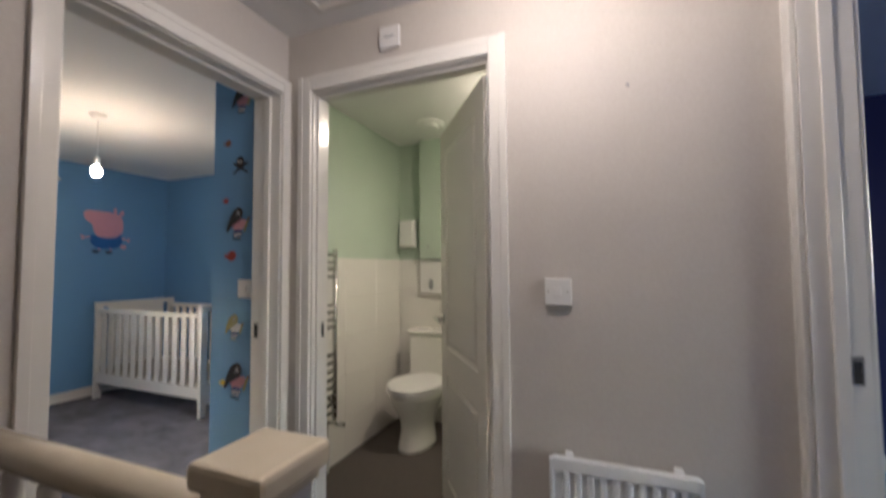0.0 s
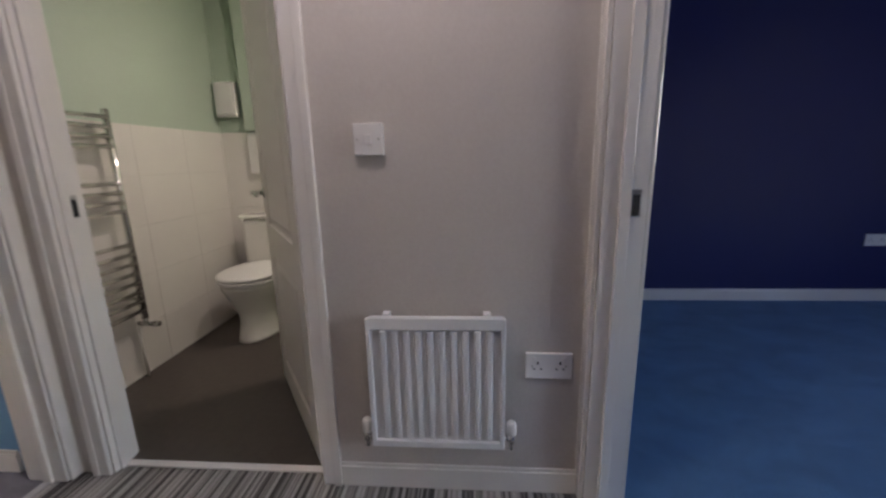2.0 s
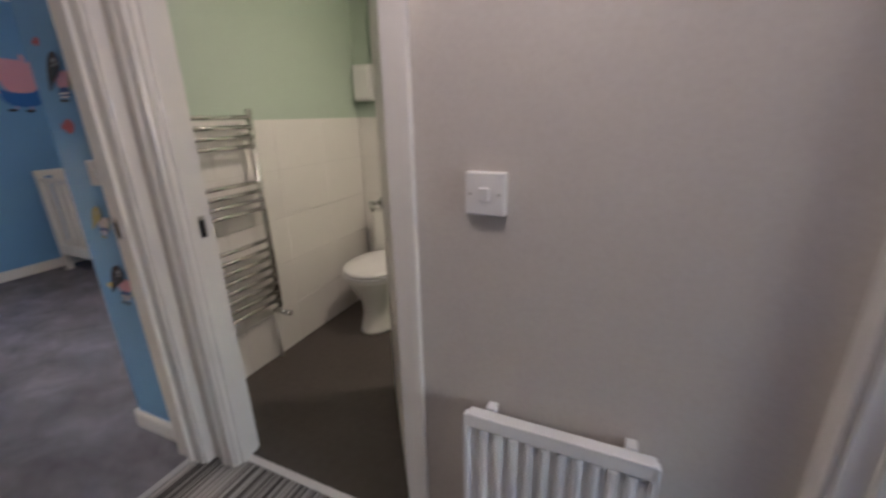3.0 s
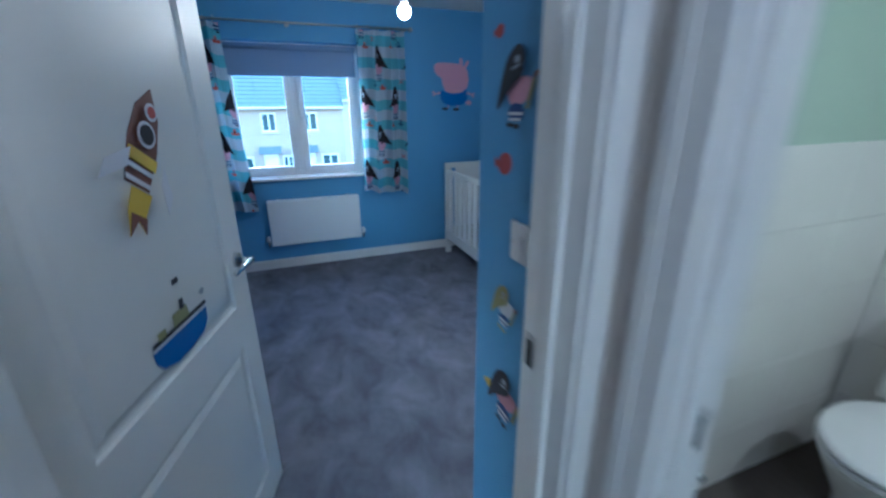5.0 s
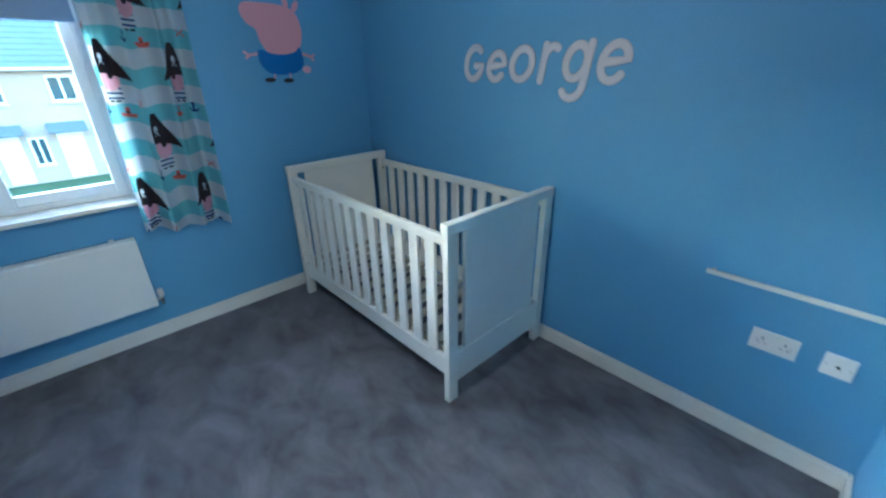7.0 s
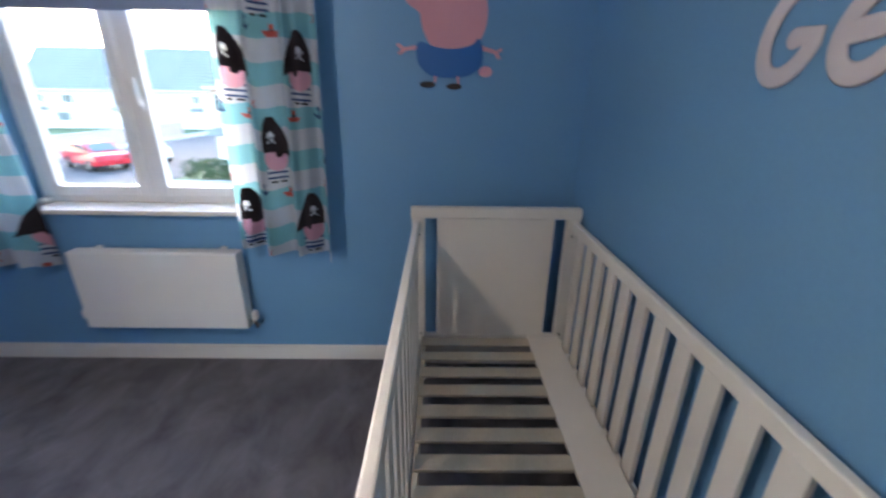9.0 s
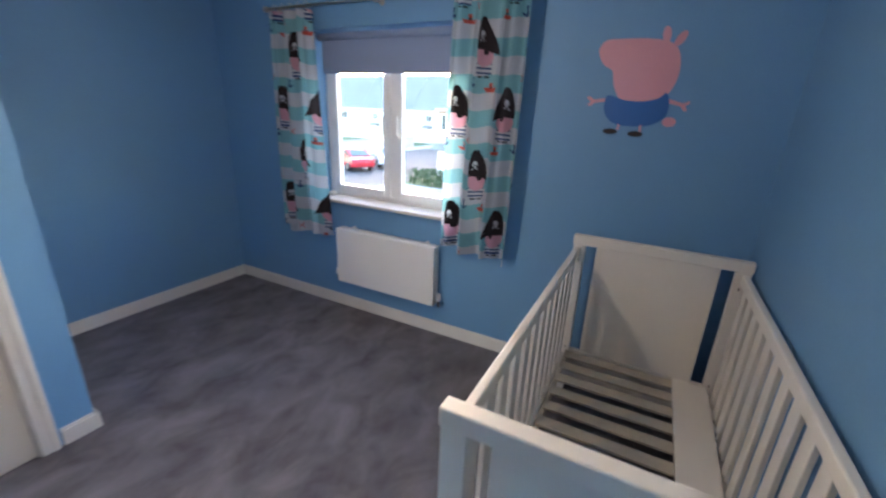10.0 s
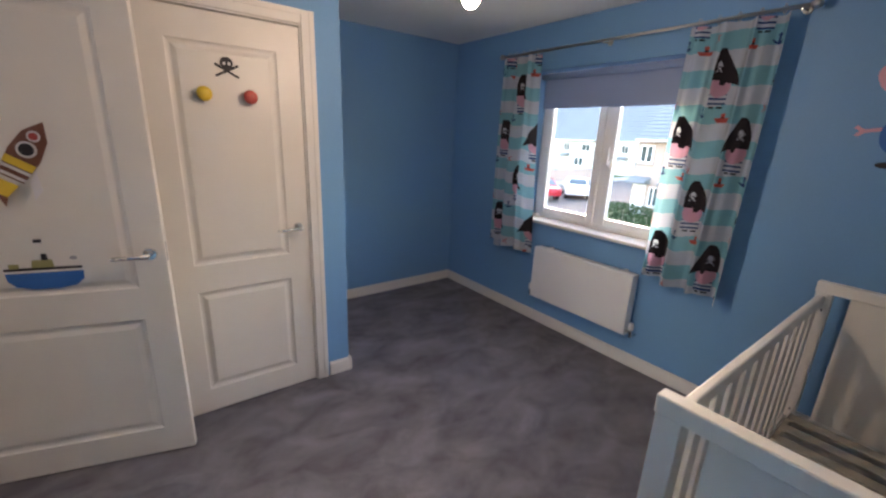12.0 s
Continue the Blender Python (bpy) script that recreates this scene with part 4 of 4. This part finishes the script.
fig(-.9, 2.09, .9, (BLACKP, PINK, NAVYP), "dark and pink shape sticker on the blue wall")
blob(-.985, 1.885, .7, BROWNP, "small brown sticker on the blue wall")
skull(on_wall(-.9, LY1, 1.775, "-y"), .8, "black skull and crossbones sticker on the blue wall")
blob(-.993, 1.6, .55, REDP, "small red sticker on the blue wall")
fig(-.915, 1.485, 1.02, (BLACKP, PINK, NAVYP), "dark and pink shape sticker on the blue wall")
blob(-.95, 1.33, 1.0, REDP, "red fish shape sticker on the blue wall")
fig(-.925, .99, .8, (OLIVEP, WHITEP, NAVYP), "olive and navy shape sticker on the blue wall")
fig(-.91, .74, 1.1, (BLACKP, PINK, NAVYP), "dark and pink shape sticker low on the blue wall")
blob(-.99, .72, .6, YELLOWP, "small yellow sticker low on the blue wall")

# cupboard door: skull, and two round hooks
CF = .806
skull(on_wall(-1.945, CF, 1.775, "+y"), .85, "black skull and crossbones sticker on the door")
for x, mat, word in ((-1.838, YELLOWP, "yellow"), (-2.03, RUBY, "red")):
    k = thing("door_knob_hook", on_wall(x, CF, 1.645, "+y"), word + " round wooden hook on the cupboard door", "hook", "round hooks")
    bm = bmesh.new()
    rod(bm, (0, 0, 0), (0, -.03, 0), .009, None, 12)
    part("stem", bm, mat, k)
    bm = lathe([(.006, 0), (.026, .003), (.032, .012), (.028, .022), (.012, .027)], 24)
    bmesh.ops.transform(bm, matrix=pose(0, -.026, 0, 90), verts=bm.verts)
    part("knob", bm, mat, k, "", True)

# nursery door: rocket and boat; x runs from hinge to latch, mirrored to the room


def on_leaf(x, z, turn=0.0):
    return LEAF @ pose(x, .0006, z, 0, turn, 0)


sticker("rocket_sticker", on_leaf(.462, 1.38, 32) @ Matrix.Scale(1.1, 4), [
    ("hull", [(-.035, -.09), (.035, -.09), (.045, 0), (.035, .07), (0, .125), (-.035, .07), (-.045, 0)], BROWNP), ("stripe", [(-.036, -.085), (.036, -.085), (.038, -.075), (-.038, -.075)], WHITEP),
    ("stripe", [(-.039, -.06), (.039, -.06), (.041, -.05), (-.041, -.05)], WHITEP), ("band", [(-.041, -.045), (.041, -.045), (.043, -.02), (-.043, -.02)], YELLOWP),
    ("porthole", oval(0, .02, .027, .027), WHITEP), ("porthole_glass", oval(0, .02, .02, .02), BLACKP), ("porthole", oval(0, .07, .018, .018), WHITEP), ("porthole_glass", oval(0, .07, .012, .012), REDP),
    ("flame", [(-.03, -.1), (.03, -.1), (.02, -.15), (.028, -.18), (.0, -.16), (-.015, -.195), (-.03, -.15)], YELLOWP), ("flame_tip", [(-.022, -.15), (.022, -.15), (.028, -.18), (.0, -.16), (-.015, -.195)], BROWNP), ("fin", [(-.05, -.03), (-.105, -.08), (-.11, -.12), (-.05, -.07)], WHITEP), ("fin", [(.05, -.03), (.09, -.08), (.085, -.12), (.05, -.07)], WHITEP)],
    "brown and red rocket sticker on the white door")
sticker("boat_sticker", on_leaf(.44, .905), [
    ("hull", [(-.12, .03), (.12, .03), (.117, -.005), (.09, -.03), (.03, -.04), (-.04, -.04), (-.095, -.025), (-.117, 0)], BLUEP), ("stripe", [(-.12, .03), (.12, .03), (.12, .038), (-.12, .038)], WHITEP),
    ("deck", [(-.12, .04), (.12, .04), (.118, .05), (-.118, .05)], BLACKP), ("cabin", [(-.035, .05), (.035, .05), (.03, .082), (-.03, .08)], OLIVEP), ("funnel", [(.0, .08), (.02, .08), (.018, .105), (.002, .105)], BLACKP),
    ("crate", [(-.1, .05), (-.07, .05), (-.07, .068), (-.1, .068)], OLIVEP), ("flag", [(-.01, .15), (.014, .15), (.014, .163), (-.01, .163)], BLACKP), ("gull", oval(.1, .085, .012, .008, 14), GREYP)],
    "blue boat sticker on the white door")

pend = thing("pendant_light", pose(-2.485, 1.895, CEIL), "bare lit bulb on a white ceiling pendant", "pendant light")
part("rose", lathe([(.05, -.001), (.05, -.012), (.035, -.03), (.012, -.04)], 24), PLASTIC, pend, "", True)
bm = bmesh.new()
rod(bm, (0, 0, -.035), (0, 0, -.305), .0035, None, 8)
part("cord", bm, PLASTIC, pend)
part("lamp_holder", lathe([(.012, -.3), (.018, -.31), (.02, -.355), (.016, -.365)], 18), PLASTIC, pend, "", True)
bm = bmesh.new()
ball(bm, (0, 0, -.4), .03, .03, .036)
part("bulb", bm, glow_material("pendant_bulb", (1, .85, .62), 12), pend, "glowing bulb", True)

# ---- outside ----
ASPHALT = material("asphalt", (0.06, 0.06, 0.062), 0.9, 0, 40, 0.4, 0.15, 0.5)
PAVING = material("pale_paving", (0.32, 0.31, 0.29), 0.9, 0, 20, 0.3, 0.12, 0.8)
GRASS = material("lawn", (0.07, 0.11, 0.04), 0.95, 0, 30, 0.8, 0.3, 0.6)
BRICKF = material("buff_brick", (0.42, 0.34, 0.3), 0.9, 0, 14, 0.4, 0.15, 0.5)
RENDERW = material("white_render", (0.55, 0.54, 0.51), 0.9, 0, 20, 0.2, 0.06, 0.4)
SLATE = material("grey_roof_tile", (0.17, 0.195, 0.21), 0.8, 0, 6, 0.3, 0.15, 0.4)
LEAFM = material("hedge_leaf", (0.03, 0.065, 0.02), 0.7, 0, 20, 0.2, 0.3, 2)
PANEDK = material("dark_window_pane", (0.05, 0.08, 0.09), 0.08, 0, 20, 0.0, 0.1, 1)
CARW = material("white_car_paint", (0.75, 0.75, 0.76), 0.25, 0, 20, 0.0, 0.02, 1)
CARR = material("red_car_paint", (0.45, 0.03, 0.04), 0.25, 0, 20, 0.0, 0.04, 1)
TYRE = material("tyre_rubber", (0.02, 0.02, 0.02), 0.85)
GZ = -2.6
slab("ground", [(-400, -4.41, -400, 400, GZ - .4, GZ - .06)], GRASS, "open grass ground round the houses", "ground")
slab("road", [(-19.5, -11.5, -90, 60, GZ - .06, GZ - .03), (-60, -19.5, -21, -10.5, GZ - .06, GZ - .03)], ASPHALT, "grey asphalt street with a side road", "road")
slab("pavement", [(-11.5, -9.5, -90, 60, GZ - .06, GZ + .08), (-21.5, -19.5, -10.5, 60, GZ - .06, GZ + .08), (-21.5, -19.5, -90, -21, GZ - .06, GZ + .08), (-60, -21.5, -23, -21, GZ - .06, GZ + .08)], PAVING, "pale paved footway with kerb edges", "pavement")


def far_window(parent, x, y0, y1, z0, z1):
    bm = bmesh.new()
    for q in ((y0, y0 + .07, z0, z1), (y1 - .07, y1, z0, z1), (y0 + .07, y1 - .07, z0, z0 + .07), (y0 + .07, y1 - .07, z1 - .07, z1), ((y0 + y1) / 2 - .035, (y0 + y1) / 2 + .035, z0 + .07, z1 - .07)):
        box(bm, x, x + .06, *q)
    w = part("window", bm, UPVC, parent)
    part("pane", solid(x + .005, x + .02, y0 + .05, y1 - .05, z0 + .05, z1 - .05), PANEDK, w)
    part("window_sill", solid(x, x + .12, y0 - .06, y1 + .06, z0 - .08, z0), RENDERW, w)


def far_door(parent, x, y0, y1, z1):
    d = part("door", solid(x, x + .06, y0, y1, GZ, z1), UPVC, parent, "white front door")
    part("door_panel", solid(x + .06, x + .075, y0 + .15, y1 - .15, GZ + .3, z1 - .3, .01), UPVC, d)
    bm = bmesh.new()
    box(bm, x, x + .75, y0 - .2, y1 + .2, z1 + .05, z1 + .13)
    vs = [bm.verts.new(p) for p in ((x, y0 - .2, z1 + .13), (x + .75, y0 - .2, z1 + .13), (x, y0 - .2, z1 + .42), (x, y1 + .2, z1 + .13), (x + .75, y1 + .2, z1 + .13), (x, y1 + .2, z1 + .42))]
    for f in ((0, 1, 2), (3, 5, 4), (1, 4, 5, 2), (0, 2, 5, 3), (0, 3, 4, 1)):
        bm.faces.new([vs[i] for i in f])
    part("canopy", bm, SLATE, d, "small tiled door canopy")


def house(name, x, y0, y1, eave, ridge, mat, label, openings, depth=8.0, m=None):
    """A terraced house: front at x, facing +x, with a roof in overlapping courses."""
    ob = thing(name, m or Matrix(), label, "house", "houses over the road")
    part("wall", solid(x - depth, x, y0, y1, GZ - .06, eave), mat, ob)
    n = 15
    for sgn in (1, -1):
        bm = bmesh.new()
        xe, xr = (x + .35, x - depth / 2) if sgn > 0 else (x - depth - .35, x - depth / 2)
        for i in range(n):
            a, b = i / n, (i + 1.12) / n
            p = [(xe + (xr - xe) * a, eave + (ridge - eave) * a + .07), (xe + (xr - xe) * min(b, 1), eave + (ridge - eave) * min(b, 1) + .02)]
            v = [bm.verts.new((px, py, pz)) for px, pz in p for py in (y0 - .02, y1 + .02)]
            u = [bm.verts.new((px, py, pz - .06)) for px, pz in p for py in (y0 - .02, y1 + .02)]
            bm.faces.new((v[0], v[1], v[3], v[2]))
            bm.faces.new((u[0], u[2], u[3], u[1]))
            bm.faces.new((v[0], u[0], u[1], v[1]))
            bm.faces.new((v[0], v[2], u[2], u[0]))
            bm.faces.new((v[1], u[1], u[3], v[3]))
        r = part("roof", bm, SLATE, ob, "grey tiled roof slope")
    for yy in (y0, y1):
        bm = bmesh.new()
        bm.faces.new([bm.verts.new((px, yy, pz)) for px, pz in ((x, eave), (x - depth, eave), (x - depth / 2, ridge - .1))])
        r2 = bmesh.ops.extrude_face_region(bm, geom=bm.faces[:])
        bmesh.ops.translate(bm, vec=(0, .1 if yy == y0 else -.1, 0), verts=[q for q in r2["geom"] if isinstance(q, bmesh.types.BMVert)])
        part("gable", bm, mat, ob)
    bm = bmesh.new()
    rod(bm, (x + .4, y0, eave), (x + .4, y1, eave), .06, None, 8)
    part("gutter", bm, UPVC, ob, "white gutter")
    for kind, a, b, c, d in openings:
        if kind == "door":
            far_door(ob, x, a, b, d)
        else:
            far_window(ob, x, a, b, c, d)
    return ob


FX = -24.7
for k in (-2, -1, 0):
    o = k * 4.55
    house("terraced_house", FX, -.5 + o + .3, 4.05 + o + .3, 1.66, 4.9, BRICKF, "buff brick terraced house with grey tiled roof", [
        ("door", -.2 + o + .1, .62 + o, 0, -.75), ("window", .85 + o, 1.4 + o, -1.95, -.85), ("door", 1.75 + o, 2.58 + o, 0, -.75), ("window", 2.95 + o, 3.9 + o, -1.95, -.85),
        ("window", 0. + o, .75 + o, .45, 1.42), ("window", 2.05 + o, 2.9 + o, .45, 1.42)])
house("rendered_house", FX - .3, 4.36, 13, 2.02, 5.3, RENDERW, "white rendered terraced house with grey roof", [("door", 5.2, 6.05, 0, -.75), ("window", 6.5, 7.6, -1.95, -.85), ("window", 5.3, 5.75, .3, 1.3), ("window", 8.2, 9.2, .4, 1.4)])
for k in range(3):
    house("rendered_house", -52, -46 + k * 9, -37.1 + k * 9, 1.55, 6.4, RENDERW, "pale rendered house beyond the side road", [("door", -44 + k * 9, -43.1 + k * 9, 0, -.7), ("window", -42 + k * 9, -40.5 + k * 9, -1.9, -.8), ("window", -44 + k * 9, -43 + k * 9, .1, 1.1), ("window", -41 + k * 9, -39.6 + k * 9, .1, 1.1)])


def car(m, paint, label):
    ob = thing("car", m, label, "car", "parked cars")
    side = [(-2.1, .35), (-2.1, .75), (-1.95, .9), (-1.3, .98), (-.75, 1.38), (.7, 1.42), (1.5, 1.0), (2.0, .85), (2.1, .6), (2.08, .35)]
    rings = []
    for y, s in ((-.85, .93), (-.82, 1), (.82, 1), (.85, .93)):
        rings.append([(x * (1 if s == 1 else .985), y * (1 if z < 1 else .86), .35 + (z - .35) * s) for x, z in side])
    part("body", loft(rings), paint, ob)
    for y in (-1, 1):
        p = part("side_glass", plate([(-1.15, 1.0), (-.7, 1.32), (.6, 1.35), (1.25, 1.0)], .02), PANEDK, ob)
        p.matrix_basis = pose(0, y * .78 + (.06 if y < 0 else .0), 0)
    bm = bmesh.new()
    bm.faces.new([bm.verts.new(q) for q in ((1.47, -.62, 1.05), (1.47, .62, 1.05), (.78, .58, 1.4), (.78, -.58, 1.4))])
    part("windscreen", bm, PANEDK, ob)
    for x in (-1.3, 1.3):
        for y in (-.8, .8):
            bm = bmesh.new()
            rod(bm, (x, y - .1, .32), (x, y + .1, .32), .32, None, 24)
            w = part("wheel", bm, TYRE, ob)
            bm = bmesh.new()
            rod(bm, (x, y - .11, .32), (x, y + .11, .32), .2, None, 20)
            part("rim", bm, STEEL, w)
    for y in (-.62, .62):
        bm = bmesh.new()
        ball(bm, (2.02, y, .7), .08, .16, .08, 12)
        part("headlight", bm, DIM_GLASS, ob, "", True)
    return ob


car(pose(-28.3, -15.6, GZ - .03, 0, 0, 40), CARW, "white hatchback car parked on the side road")
car(pose(-25.3, -16.6, GZ - .03, 0, 0, 60), CARR, "red hatchback car parked on the side road")

hedge = thing("hedge", pose(-22.6, -8.1, GZ), "clipped green hedge beside the footway", "hedge")
bm = bmesh.new()
rnd = random.Random(4)
for i in range(1500):
    c = Vector((rnd.uniform(-.6, .6), rnd.uniform(-1.9, 1.9), rnd.uniform(.05, .9)))
    q = Euler((rnd.uniform(0, 6), rnd.uniform(0, 6), rnd.uniform(0, 6))).to_matrix()
    s = rnd.uniform(.05, .1)
    bm.faces.new([bm.verts.new(c + q @ Vector(p) * s) for p in ((-1, 0, 0), (0, -.6, .1), (1, 0, 0), (0, .6, .1))])
part("leaves", bm, LEAFM, hedge)
bm = bmesh.new()
for i in range(6):
    rod(bm, (0, -1.7 + i * .68, -.06), (.05, -1.65 + i * .68, .7), .03, .012, 6)
part("stems", bm, BRICKF, hedge)
gw = thing("garden_wall", pose(-33, -23.6, GZ), "low brick garden wall behind the parked cars", "wall")
part("brickwork", solid(-12, 9, -.12, .12, -.06, 1.1), BRICKF, gw)
part("coping", solid(-12.05, 9.05, -.17, .17, 1.1, 1.18, .02), PAVING, gw)

# ---- toilet tiles ----
GROUT = material("pale_grout", (0.72, 0.69, 0.63), 0.9, 0, 60, 0.1, 0.1)
TZ = TILE_TOP
we, wn_ = bpy.data.objects["wall_east"], bpy.data.objects["wall_wc_north"]
part("tile_backing", solid(-.93, -.924, LY1 + .1, 3.36, 0, TZ - .002), GROUT, we)
part("tile_backing", solid(-.924, .52, 3.354, 3.36, 0, TZ - .002), GROUT, wn_)
rows, cw, cn = 5, 4, 4
rh = TZ / rows


def tile_mesh(nx, ny, nz):
    bm = solid(-nx / 2, nx / 2, -ny / 2, ny / 2, -nz / 2, nz / 2)
    me = bpy.data.meshes.new("tile")
    bmesh.ops.bevel(bm, geom=bm.edges[:], offset=.0012, segments=1, affect="EDGES")
    bm.to_mesh(me)
    bm.free()
    me.materials.append(TILE)
    return me


wlen, nlen = (3.352 - LY1 - .1) / cw, (.52 + .922) / cn
ta, tb = tile_mesh(.005, wlen - .0016, rh - .0016), tile_mesh(nlen - .0016, .005, rh - .0016)
for r in range(rows):
    for c in range(cw):
        o = new("tile", ta)
        o.parent, o.location = we, (-.9222, LY1 + .1 + wlen * (c + .5), rh * (r + .5))
    for c in range(cn):
        o = new("tile", tb)
        o.parent, o.location = wn_, (-.919 + nlen * (c + .5), 3.3522, rh * (r + .5))
